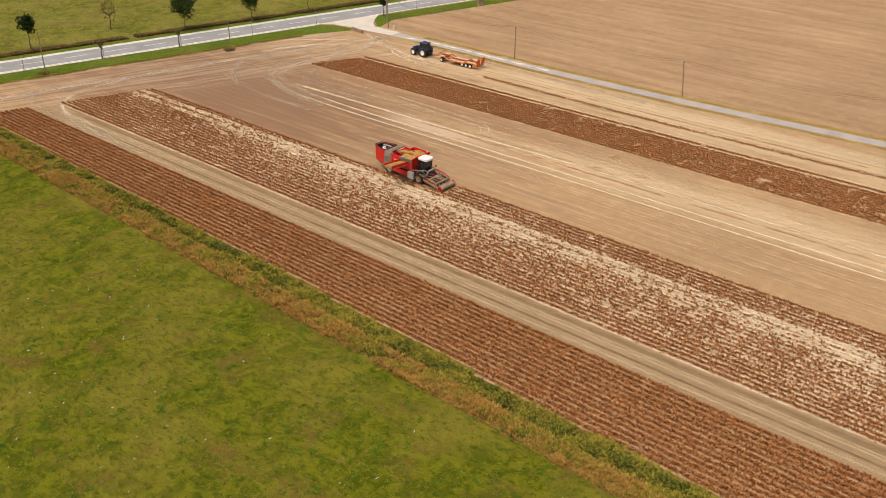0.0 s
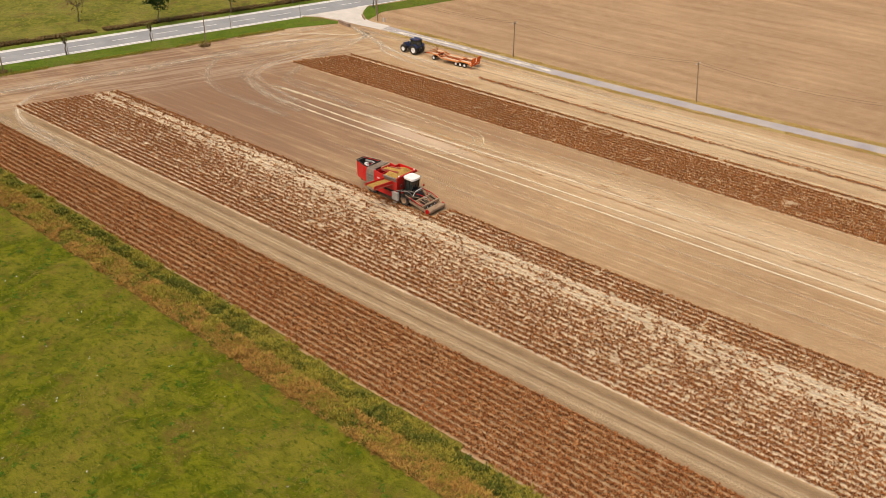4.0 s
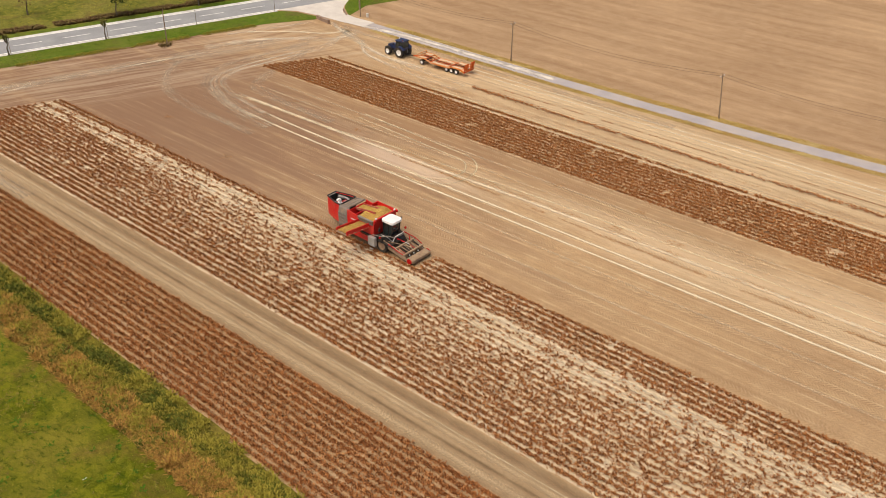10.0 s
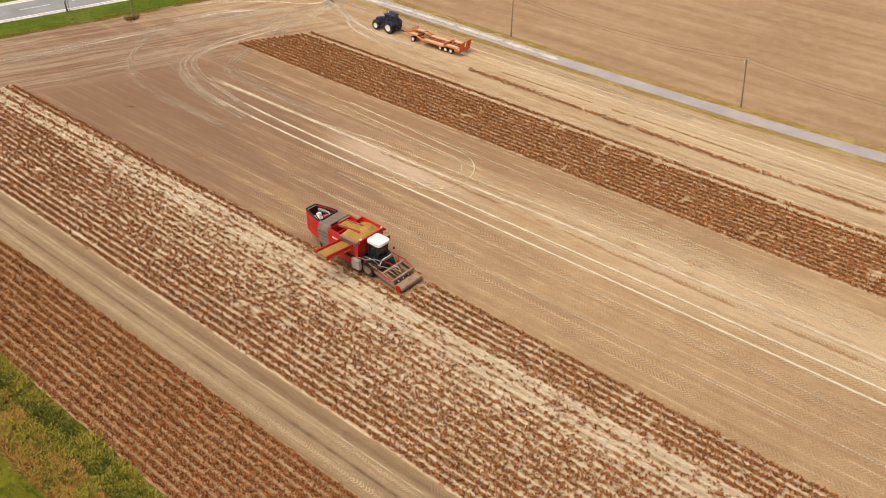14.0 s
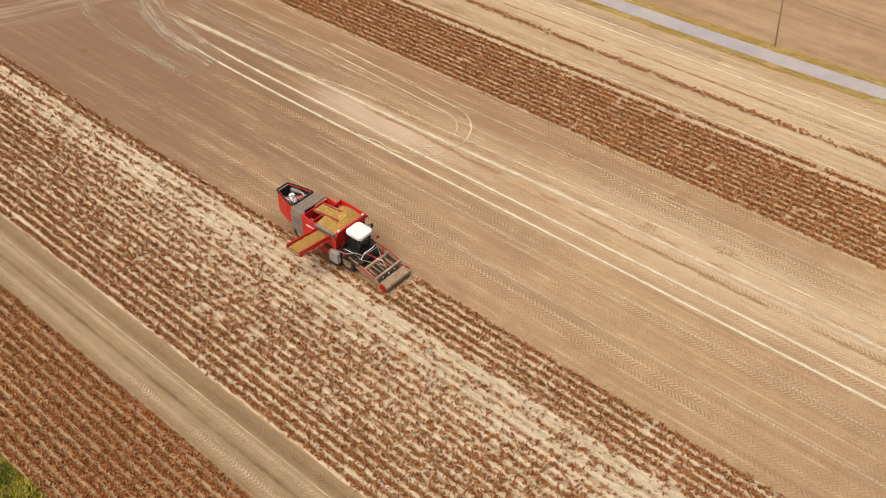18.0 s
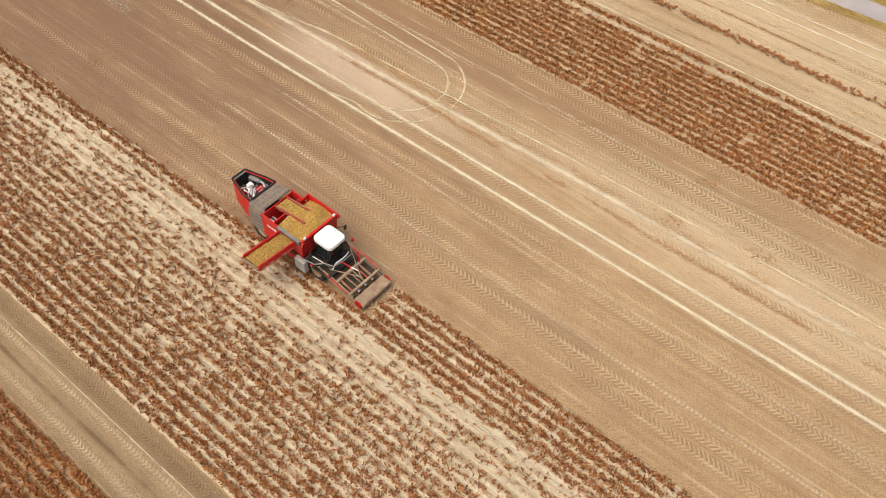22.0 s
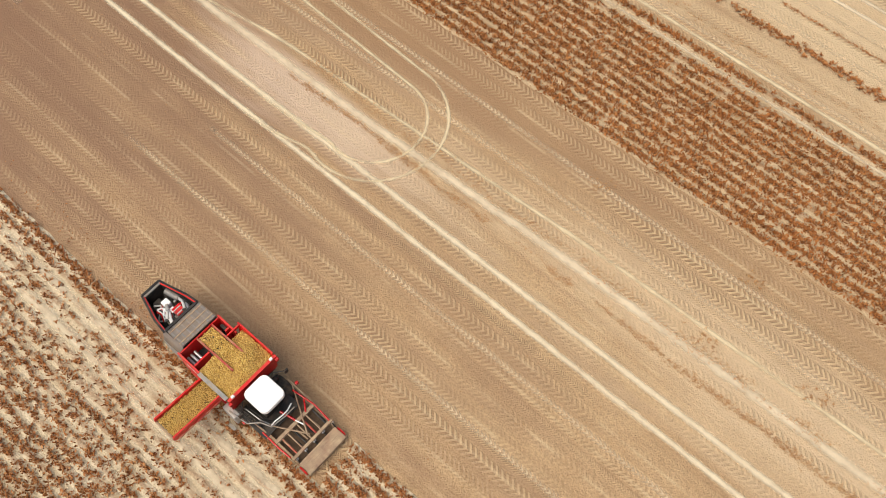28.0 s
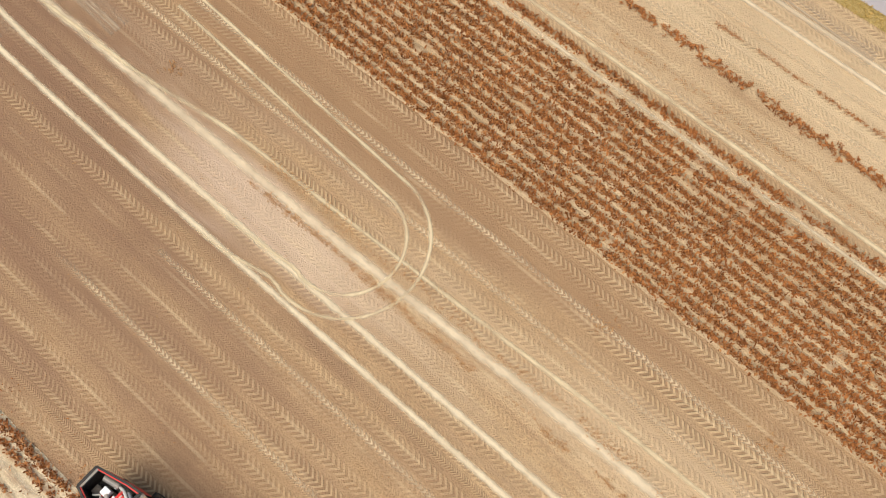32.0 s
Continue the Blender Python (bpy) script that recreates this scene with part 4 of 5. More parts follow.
SOIL_DUST = (0.45, 0.31, 0.18)
red = mixed("red_paint", (0.66, 0.012, 0.014), (0.74, 0.018, 0.018), 1.5, 30, 0.4, dirt=(0.5, 0.14, 0.09), dirt_amount=0.3, spec=0.4)
faded_red = mixed("dusty_red_paint", (0.40, 0.05, 0.04), (0.5, 0.10, 0.07), 2, 30, 0.6, dirt=SOIL_DUST, dirt_amount=0.8)
white_paint = mixed("white_paint", (0.86, 0.86, 0.86), (0.92, 0.92, 0.92), 1, 20, 0.4, spec=0.4)
black_paint = mixed("black_steel", (0.015, 0.015, 0.016), (0.035, 0.033, 0.032), 3, 30, 0.5, dirt=(0.2, 0.14, 0.09), dirt_amount=0.3)
grey_steel = mixed("grey_steel", (0.22, 0.21, 0.20), (0.34, 0.32, 0.30), 3, 30, 0.55, metal=0.4, dirt=SOIL_DUST, dirt_amount=0.5)
taupe = mixed("taupe_guard", (0.19, 0.155, 0.135), (0.27, 0.225, 0.195), 2, 25, 0.7, dirt=SOIL_DUST, dirt_amount=0.4)
silver = mixed("pale_sheet_metal", (0.42, 0.42, 0.42), (0.56, 0.55, 0.53), 2, 25, 0.5, metal=0.2, dirt=SOIL_DUST, dirt_amount=0.4)
dusty_steel = mixed("soil_caked_steel", (0.32, 0.22, 0.15), (0.50, 0.37, 0.24), 2.5, 25, 0.85, dirt=(0.25, 0.12, 0.08), dirt_amount=0.5, height=0.02)
# soil colour darkened to paint in the shade seen through the open web
shaded_web = mixed("shaded_soil_on_web", (0.10, 0.065, 0.045), (0.17, 0.11, 0.07), 3, 25, 0.9)
rubber = mixed("dusty_rubber", (0.02, 0.02, 0.02), (0.05, 0.045, 0.04), 3, 30, 0.85, dirt=(0.22, 0.16, 0.1), dirt_amount=0.5)
chrome = mixed("bright_metal", (0.5, 0.5, 0.5), (0.62, 0.62, 0.62), 3, 30, 0.3, metal=0.8)
blue = mixed("dark_blue_paint", (0.012, 0.025, 0.085), (0.02, 0.04, 0.13), 1.5, 30, 0.35, dirt=(0.2, 0.16, 0.12), dirt_amount=0.3, spec=0.5)
orange = mixed("orange_paint", (0.62, 0.17, 0.03), (0.74, 0.25, 0.06), 1.2, 20, 0.6, dirt=(0.62, 0.42, 0.26), dirt_amount=0.6)
deep_orange = mixed("deep_orange_paint", (0.62, 0.09, 0.015), (0.72, 0.14, 0.025), 1.2, 20, 0.55)
plank = mixed("pale_worn_planks", (0.62, 0.42, 0.26), (0.8, 0.6, 0.42), 1.5, 18, 0.85)
rust_floor = mixed("rusty_floor", (0.2, 0.06, 0.03), (0.32, 0.11, 0.05), 2, 20, 0.85)
lamp_red = mixed("red_lamp", (0.55, 0.01, 0.01), (0.6, 0.02, 0.02), 3, 30, 0.25, spec=0.5)
glass_net = Net("dark_cab_glass")
glass = glass_net.done((0.02, 0.03, 0.03), 0.06, spec=0.6)
tuber = leafy("potato_skin", [(0.40, 0.23, 0.055), (0.56, 0.36, 0.095), (0.7, 0.49, 0.16), (0.33, 0.18, 0.055)], 0.75)


def heap(name, parent, x0, x1, y0, y1, top, size, count, seed, label):
    """Loose potatoes lying on the surface z = top(x, y)."""
    rng = np.random.default_rng(seed)
    ico = bmesh.new()
    bmesh.ops.create_icosphere(ico, subdivisions=1, radius=1.0)
    base = np.array([v.co for v in ico.verts])
    tri = np.array([[v.index for v in f.verts] for f in ico.faces])
    ico.free()
    n = count
    c = np.stack([rng.uniform(x0, x1, n), rng.uniform(y0, y1, n)], 1)
    z = top(c[:, 0], c[:, 1]) + rng.normal(0, size * 0.35, n)
    s = size * rng.uniform(0.75, 1.3, (n, 3)) * np.array([1.25, 0.9, 0.75])
    a = rng.uniform(0, np.pi, n)
    v = base[None] * s[:, None]
    x, y = v[:, :, 0] * np.cos(a)[:, None] - v[:, :, 1] * np.sin(a)[:, None], v[:, :, 0] * np.sin(a)[:, None] + v[:, :, 1] * np.cos(a)[:, None]
    verts = np.stack([x + c[:, :1], y + c[:, 1:], v[:, :, 2] + z[:, None]], -1).reshape(-1, 3)
    faces = (tri[None] + (np.arange(n) * len(base))[:, None, None]).reshape(-1, 3)
    ob = link(name, verts, faces.tolist(), tuber, parent, label, True)
    return tagged(ob, kind="stuff")


# ---- potato harvester: local x forward, z up, the origin under the front of the lifting unit ----
def build_harvester():
    hv = empty("potato_harvester", Matrix.Translation((HEADER_X, HEADER_Y, 0)), "red self-propelled potato harvester with a full bunker, lifting rows", "harvester")
    # chassis and wheels
    bm = B(-12.2, -3.4, -1.1, 0.5, 0.95, 1.35)
    beam(bm, (-4.0, -1.5, 0.95), (-4.0, 0.95, 0.95), 0.3, 0.3)
    beam(bm, (-9.6, -1.5, 0.95), (-9.6, 0.95, 0.95), 0.3, 0.3)
    part("chassis", bm, black_paint, hv)
    for x, y, r, w in ((-4.0, -1.45, 0.86, 0.62), (-4.0, 0.85, 0.86, 0.62), (-9.6, -1.35, 0.95, 0.75), (-9.6, 0.75, 0.95, 0.75)):
        wheel(hv, (x, y, r), r, w, dusty_steel)
    # rear cowl round the open engine bay
    plan = [(-12.95, -1.0), (-12.95, 0.25), (-11.1, 0.72), (-10.35, 0.82), (-10.35, -1.62), (-11.3, -1.5)]
    cx, cy = -11.4, -0.4
    inner = [(cx + (x - cx) * 0.88, cy + (y - cy) * 0.88) for x, y in plan]
    z0, z1 = 1.25, 3.5
    for k in range(len(plan)):
        j = (k + 1) % len(plan)
        bm = bmesh.new()
        prism(bm, [plan[k], plan[j], inner[j], inner[k]], z0 + (0.5 if k in (0,) else 0.0), z1, "z")
        part("cowl_panel", bm, grey_steel if k == 0 else (black_paint if k == 3 else red), hv, "red sheet metal panel" if k not in (0, 3) else "")
    bm = bmesh.new()
    for k in range(len(plan)):
        a, b = plan[k], plan[(k + 1) % len(plan)]
        beam(bm, (*a, z1 + 0.03), (*b, z1 + 0.03), 0.12, 0.08)
    part("cowl_rim", bm, black_paint, hv)
    deep = [(cx + (x - cx) * 0.86, cy + (y - cy) * 0.86) for x, y in plan]
    for k in range(len(plan)):
        j = (k + 1) % len(plan)
        part("bay_lining", prism(bmesh.new(), [inner[k], inner[j], deep[j], deep[k]], z0 + 0.8, z1 - 0.04, "z"), black_paint, hv)
    rng = np.random.default_rng(77)
    for k in range(16):
        x, y = rng.uniform(-12.5, -10.6), rng.uniform(-1.15, 0.3)
        y *= np.interp(x, (-12.6, -11.2), (0.75, 1.0))
        s, h = rng.uniform(0.1, 0.24), rng.uniform(2.6, 3.25)
        mat = (black_paint, chrome, grey_steel, black_paint, white_paint, lamp_red, silver, black_paint)[k % 8]
        if k % 2:
            part("engine_fitting", B(x, x + s, y, y + 1.4 * s, 2.08, h, bevel=0.02), mat, hv)
        else:
            part("coolant_pipe", run_of(bmesh.new(), [(x, y, 2.2), (x, y, h), (x + 0.3, y + rng.uniform(-0.3, 0.3), h + 0.08), (x + 0.5, y, h - 0.1)], 0.05, 8), mat, hv)
    part("silencer", tube(bmesh.new(), (-12.35, 0.12, 3.22), (-11.45, 0.3, 3.22), 0.17, 14), grey_steel, hv, "long grey silencer")
    part("exhaust_bend", run_of(bmesh.new(), [(-11.45, 0.3, 3.24), (-11.15, 0.33, 3.26), (-10.75, 0.12, 3.2)], 0.085, 10), silver, hv)
    part("expansion_tank", B(-12.05, -11.62, -0.55, -0.12, 2.6, 3.2, bevel=0.06), white_paint, hv, "white expansion tank")
    part("air_duct", run_of(bmesh.new(), [(-11.7, -0.4, 3.15), (-11.35, -0.62, 3.18), (-11.05, -0.95, 3.05)], 0.11, 12), silver, hv)
    block = part("engine_block", B(-11.3, -10.72, -0.42, 0.12, 2.5, 3.12, bevel=0.04), red, hv, "red ribbed engine block")
    for k in range(4):
        part("block_rib", B(-11.26 + 0.14 * k, -11.2 + 0.14 * k, -0.4, 0.1, 3.11, 3.17, bevel=0.0), silver if k % 2 else red, block)
    for k in range(6):
        y = -1.1 + 0.09 * k
        part("hose", run_of(bmesh.new(), [(-11.95, y, 2.6), (-11.8 + 0.03 * k, y + 0.05, 3.1 + 0.02 * k), (-11.5, y + 0.12, 3.05), (-11.25, y - 0.05, 2.7)], 0.035, 7), (lamp_red, white_paint, black_paint)[k % 3], hv)
    part("bay_floor", prism(bmesh.new(), inner, 2.0, 2.08, "z"), black_paint, hv)
    # engine and its fittings
    eng = part("engine", B(-12.0, -10.9, -0.95, -0.1, 2.08, 2.75, bevel=0.08), black_paint, hv)
    bm = bmesh.new()
    for k in range(5):
        tube(bm, (-11.9 + 0.2 * k, -0.8, 2.78), (-11.9 + 0.2 * k, -0.3, 2.78), 0.07, 8)
    part("cylinder_cover", bm, lamp_red, eng, "small red engine covers")
    bm = run_of(bmesh.new(), [(-12.4, 0.05, 2.9), (-11.8, 0.3, 3.0), (-11.1, 0.45, 3.05), (-10.7, 0.4, 3.05)], 0.19, 12)
    part("exhaust_silencer", bm, black_paint, hv)
    part("exhaust_pipe", run_of(bmesh.new(), [(-11.1, 0.45, 3.1), (-10.6, 0.3, 3.25), (-10.45, 0.1, 3.25)], 0.09, 10), chrome, hv)
    bm = run_of(bmesh.new(), [(-11.9, -0.9, 2.9), (-11.6, -0.65, 3.1), (-11.3, -0.6, 3.1), (-11.0, -0.8, 2.95), (-10.75, -0.9, 2.8)], 0.11, 10)
    part("hose", bm, white_paint, hv, "pale ribbed hose")
    part("radiator", B(-11.05, -10.5, -0.55, 0.05, 2.3, 2.95, bevel=0.03), grey_steel, hv)
    part("air_box", B(-12.55, -12.15, -0.85, -0.35, 2.1, 2.8, bevel=0.06), black_paint, hv)
    part("battery_box", B(-11.5, -11.15, 0.0, 0.3, 2.1, 2.6, bevel=0.03), grey_steel, hv)
    part("header_tank", B(-11.45, -11.1, -0.5, -0.2, 2.75, 3.05, bevel=0.05), white_paint, hv)
    # slatted guard over the top and down the side
    part("guard_top", prism(bmesh.new(), [(-10.4, 3.42), (-8.85, 3.72), (-8.85, 3.62), (-10.4, 3.32)], -1.55, 0.88), taupe, hv, "taupe slatted guard")
    bm = prism(bmesh.new(), [(-1.55, 3.6), (-1.72, 3.35), (-1.86, 2.6), (-1.86, 1.2), (-1.76, 1.2), (-1.76, 2.6), (-1.62, 3.3), (-1.5, 3.45)], -10.4, -8.85, "x")
    part("guard_side", bm, taupe, hv, "taupe slatted guard")
    for k in range(7):
        y = -1.45 + 0.36 * k
        part("guard_slat", prism(bmesh.new(), [(-10.38, 3.46), (-8.87, 3.76), (-8.87, 3.725), (-10.38, 3.425)], y, y + 0.09), grey_steel, hv)
    for k in range(3):
        f = (k + 0.6) / 3.2
        x, z = -10.4 + 1.55 * f, 3.42 + 0.30 * f
        part("guard_bar", B(x, x + 0.07, -1.55, 0.88, z + 0.01, z + 0.055, bevel=0.0), dusty_steel, hv)
    for k in range(4):
        part("guard_slat", B(-10.38, -8.87, -1.9, -1.86, 1.5 + 0.42 * k, 1.58 + 0.42 * k, bevel=0.0), grey_steel, hv)
    # middle body
    part("side_wall", prism(bmesh.new(), [(-8.85, 1.35), (-8.85, 3.62), (-7.2, 3.45), (-7.2, 2.0), (-7.6, 1.35)], -1.98, -1.88), red, hv, "red side wall with pale lettering bars")
    part("side_wall", prism(bmesh.new(), [(-8.85, 1.35), (-8.85, 3.62), (-7.4, 3.45), (-7.4, 1.35)], 0.95, 1.05), red, hv)
    for k in range(6):
        part("lettering_bar", B(-8.3 + 0.16 * k, -8.2 + 0.16 * k, -1.995, -1.98, 2.66, 2.84, bevel=0.0), white_paint, hv, "pale bar in place of lettering")
    part("cross_wall", B(-8.85, -8.77, -1.88, 0.95, 1.6, 3.45), red, hv)
    part("well_floor", B(-8.77, -7.3, -1.88, 0.95, 1.9, 2.0, bevel=0.0), black_paint, hv)
    part("well_divider", B(-7.75, -7.65, -1.88, -0.75, 2.0, 3.4), red, hv)
    part("well_divider", B(-8.0, -7.9, 0.65, 0.95, 2.0, 3.4), red, hv)
    bm = bmesh.new()
    for k in range(3):
        tube(bm, (-8.6, -1.7 + 0.25 * k, 2.75), (-7.85, -1.7 + 0.25 * k, 2.75), 0.09, 10)
    part("roller_set", bm, chrome, hv, "bright metal rollers")
    part("gearbox", B(-8.6, -8.1, 0.72, 0.92, 2.6, 3.0, bevel=0.04), black_paint, hv)
    # filling conveyor
    fc = part("filling_conveyor", prism(bmesh.new(), [(-8.8, 3.2), (-5.9, 3.55), (-5.9, 3.42), (-8.8, 3.05)], -0.62, 0.38), black_paint, hv)
    part("conveyor_side", prism(bmesh.new(), [(-8.8, 3.15), (-8.8, 3.42), (-5.8, 3.82), (-5.8, 3.5)], -0.72, -0.62), faded_red, fc)
    part("conveyor_side", prism(bmesh.new(), [(-8.8, 3.15), (-8.8, 3.42), (-5.8, 3.82), (-5.8, 3.5)], 0.38, 0.48), faded_red, fc)
    for k in range(9):
        x = -8.6 + 0.3 * k
        part("conveyor_rung", B(x, x + 0.05, -0.6, 0.36, 3.24 + 0.036 * k, 3.3 + 0.036 * k, bevel=0.0), dusty_steel, fc)
    heap("potato_layer", fc, -8.7, -6.0, -0.58, 0.34, lambda x, y: 3.3 + 0.12 * (x + 8.7), 0.052, 800, 21, "loose yellow potatoes on the conveyor")
    # bunker
    bk = part("bunker", B(-7.3, -4.95, -1.85, 1.2, 1.6, 1.75, bevel=0.0), black_paint, hv)
    part("bunker_wall", prism(bmesh.new(), [(1.18, 1.75), (1.38, 3.75), (1.46, 3.75), (1.26, 1.75)], -7.65, -4.9, "x"), red, bk, "red bunker wall")
    part("bunker_wall", prism(bmesh.new(), [(-5.0, 1.75), (-4.78, 3.7), (-4.7, 3.7), (-4.92, 1.75)], -2.0, 1.4), red, bk, "red bunker wall")
    part("bunker_wall", prism(bmesh.new(), [(-7.65, 3.3), (-7.55, 3.75), (-7.47, 3.75), (-7.57, 3.3)], 0.5, 1.4), red, bk, "red bunker wall")
    part("bunker_wall", prism(bmesh.new(), [(-1.85, 1.75), (-1.95, 3.0), (-1.87, 3.0), (-1.77, 1.75)], -7.2, -4.9, "x"), red, bk, "red bunker wall")
    part("bunker_flap", prism(bmesh.new(), [(-1.98, 3.0), (-2.1, 3.5), (-1.86, 3.52), (-1.86, 3.0)], -7.15, -4.95, "x"), grey_steel, bk, "grey steel flap")
    part("bunker_lip", B(-4.8, -4.62, -2.02, 1.45, 3.62, 3.76), red, bk)
    heap("crop_heap", bk, -7.3, -4.85, -1.84, 1.3, lambda x, y: 3.32 + 0.42 * np.exp(-((x + 5.8) / 1.1) ** 2 - ((y - 0.1) / 1.2) ** 2) + 0.07 * np.sin(3.1 * x + 2.0 * y), 0.058, 5600, 22, "heap of yellow potatoes filling the bunker")
    part("potato_bed", prism(bmesh.new(), [(-7.3, 3.18), (-6.0, 3.42), (-4.85, 3.18), (-4.95, 1.8), (-7.3, 1.8)], -1.84, 1.25), tuber, bk)
    # unloading elevator, swung out to the side
    el = part("unloading_elevator", prism(bmesh.new(), [(-1.9, 2.75), (-5.2, 3.12), (-5.2, 3.0), (-1.9, 2.6)], -7.0, -5.6, "x"), black_paint, hv)
    for x in (-7.08, -5.58):
        part("elevator_side", prism(bmesh.new(), [(-2.0, 2.6), (-2.0, 3.15), (-5.25, 3.5), (-5.3, 3.2), (-5.2, 2.95)], x, x + 0.09, "x"), red, el, "red elevator side plate")
    part("elevator_lip", B(-7.0, -5.58, -5.32, -5.22, 2.98, 3.2), dusty_steel, el)
    bm = bmesh.new()
    for k in range(5):
        tube(bm, (-5.45, -2.3 - 0.6 * k, 2.75 + 0.065 * k), (-5.45, -2.6 - 0.6 * k, 2.78 + 0.065 * k), 0.07, 8)
    beam(bm, (-5.45, -2.1, 2.7), (-5.45, -5.1, 3.0), 0.05, 0.05)
    part("elevator_ram", bm, faded_red, el)
    heap("potato_layer", el, -6.95, -5.62, -5.15, -1.95, lambda x, y: 2.86 + 0.112 * (-1.9 - y), 0.052, 1900, 23, "yellow potatoes on the unloading belt")
    # side panels low down
    part("skirt", prism(bmesh.new(), [(-8.7, 0.9), (-8.4, 1.5), (-5.6, 1.5), (-5.0, 0.8)], -2.0, -1.93), red, hv)
    part("fuel_tank", B(-5.5, -4.5, -2.3, -1.9, 0.7, 1.75, bevel=0.06), silver, hv, "pale grey steel tank")
    part("step", B(-4.9, -4.4, -2.7, -2.5, 0.6, 0.66, bevel=0.0), grey_steel, hv)
    # cab
    cab = part("cab", B(-4.3, -3.25, -1.08, 0.16, 1.45, 1.95, bevel=0.05), black_paint, hv)
    part("cab_glass", prism(bmesh.new(), [(-4.25, 1.95), (-4.25, 3.5), (-2.95, 3.5), (-3.05, 2.5), (-3.3, 1.95)], -1.05, 0.13), glass, cab, "dark tinted cab glass")
    for x, y in ((-4.3, -1.07), (-4.3, 0.15), (-3.55, -1.07), (-3.55, 0.15)):
        part("cab_pillar", beam(bmesh.new(), (x, y, 1.9), (x + 0.05, y, 3.55), 0.08, 0.08), black_paint, cab)
    for y in (-1.07, 0.15):
        part("cab_pillar", run_of(bmesh.new(), [(-3.28, y, 1.95), (-3.03, y, 2.5), (-2.92, y, 3.55)], 0.045), black_paint, cab)
    bm = B(-4.46, -2.7, -1.3, 0.36, 3.55, 3.82, bevel=0.0)
    bmesh.ops.bevel(bm, geom=[e for e in bm.edges if abs(e.verts[0].co.z - e.verts[1].co.z) > 0.1], offset=0.36, segments=5, affect="EDGES", profile=0.5)
    bmesh.ops.bevel(bm, geom=[e for e in bm.edges if e.verts[0].co.z > 3.7 and e.verts[1].co.z > 3.7], offset=0.07, segments=3, affect="EDGES", profile=0.5)
    part("cab_roof", bm, white_paint, cab, "white rounded cab roof")
    part("wiper", beam(bmesh.new(), (-3.0, -0.5, 2.5), (-2.9, -0.1, 3.3), 0.03, 0.03), black_paint, cab)
    rail = run_of(bmesh.new(), [(-4.9, -2.2, 2.1), (-3.6, -2.05, 2.25), (-3.1, -1.55, 2.3), (-2.5, -1.3, 2.2)], 0.05)
    part("hand_rail", rail, grey_steel, hv)
    part("hand_rail", run_of(bmesh.new(), [(-2.5, -1.3, 2.2), (-2.4, -0.4, 2.15), (-2.4, 0.3, 2.15)], 0.045), grey_steel, hv)
    for x, y, s in ((-4.75, -1.75, 0.34), (-4.35, -1.6, 0.28), (-3.95, -1.75, 0.24), (-3.5, -1.55, 0.3), (-4.6, 0.75, 0.3), (-4.1, 0.62, 0.24)):
        part("valve_block", B(x, x + s, y - s / 2, y + s / 2, 1.44, 1.6 + s, bevel=0.03), black_paint, hv)
    for k in range(4):
        part("hydraulic_hose", run_of(bmesh.new(), [(-4.9 + 0.1 * k, -1.9 + 0.14 * k, 1.7), (-4.3, -1.85 + 0.16 * k, 2.25 - 0.1 * k), (-3.5 + 0.1 * k, -1.75 + 0.16 * k, 2.0), (-2.9, -1.6 + 0.2 * k, 1.55)], 0.035, 6), black_paint if k != 2 else chrome, hv)
    part("front_rail", run_of(bmesh.new(), [(-2.75, -1.25, 1.6), (-2.6, -1.0, 2.2), (-2.5, -0.5, 2.28), (-2.5, -0.1, 2.28), (-2.65, 0.3, 2.2)], 0.045, 8), white_paint, hv, "white curved rail before the cab")
    part("platform", B(-4.6, -2.5, -1.95, 0.7, 1.36, 1.44), black_paint, hv)
    for y, s in ((-1.95, -1), (1.2, 1)):
        mr = part("mirror_arm", run_of(bmesh.new(), [(-4.4, y - 0.5 * s, 3.0), (-3.9, y + 0.1 * s, 3.1)], 0.03), black_paint, hv)
        part("mirror", B(-3.95, -3.87, y, y + 0.24 * s, 2.75, 3.15), black_paint, mr)
    for x, y, z in ((-4.6, -2.05, 3.5), (-4.6, 1.35, 3.5), (-3.4, 1.35, 1.9), (-3.9, -2.1, 1.95)):
        part("warning_lamp", B(x, x + 0.16, y - 0.1, y + 0.1, z, z + 0.22, bevel=0.03), lamp_red, hv, "small red lamp")
    for y in (-1.7, 1.1):
        part("work_lamp", B(-4.75, -4.6, y - 0.1, y + 0.1, 3.78, 3.95, bevel=0.03), white_paint, hv, "small white work lamp")
    # lifting unit: arms, cross beams, stays, share box and discs
    lu = part("lifting_frame", bmesh_join_beams([((-3.9, -1.75, 1.7), (-2.2, -1.62, 1.25)), ((-2.2, -1.62, 1.25), (-0.6, -1.62, 0.8))], 0.085), dusty_steel, hv, "soil-caked steel lifting frame")
    part("lifting_arm", bmesh_join_beams([((-3.9, 1.22, 1.7), (-2.2, 1.25, 1.25)), ((-2.2, 1.25, 1.25), (-0.6, 1.2, 0.8))], 0.085), dusty_steel, lu)
    for x, z, w in ((-2.0, 1.2, 0.2), (-0.72, 0.95, 0.16)):
        part("cross_beam", beam(bmesh.new(), (x, -1.7, z), (x, 1.3, z), w, 0.16), dusty_steel, lu)
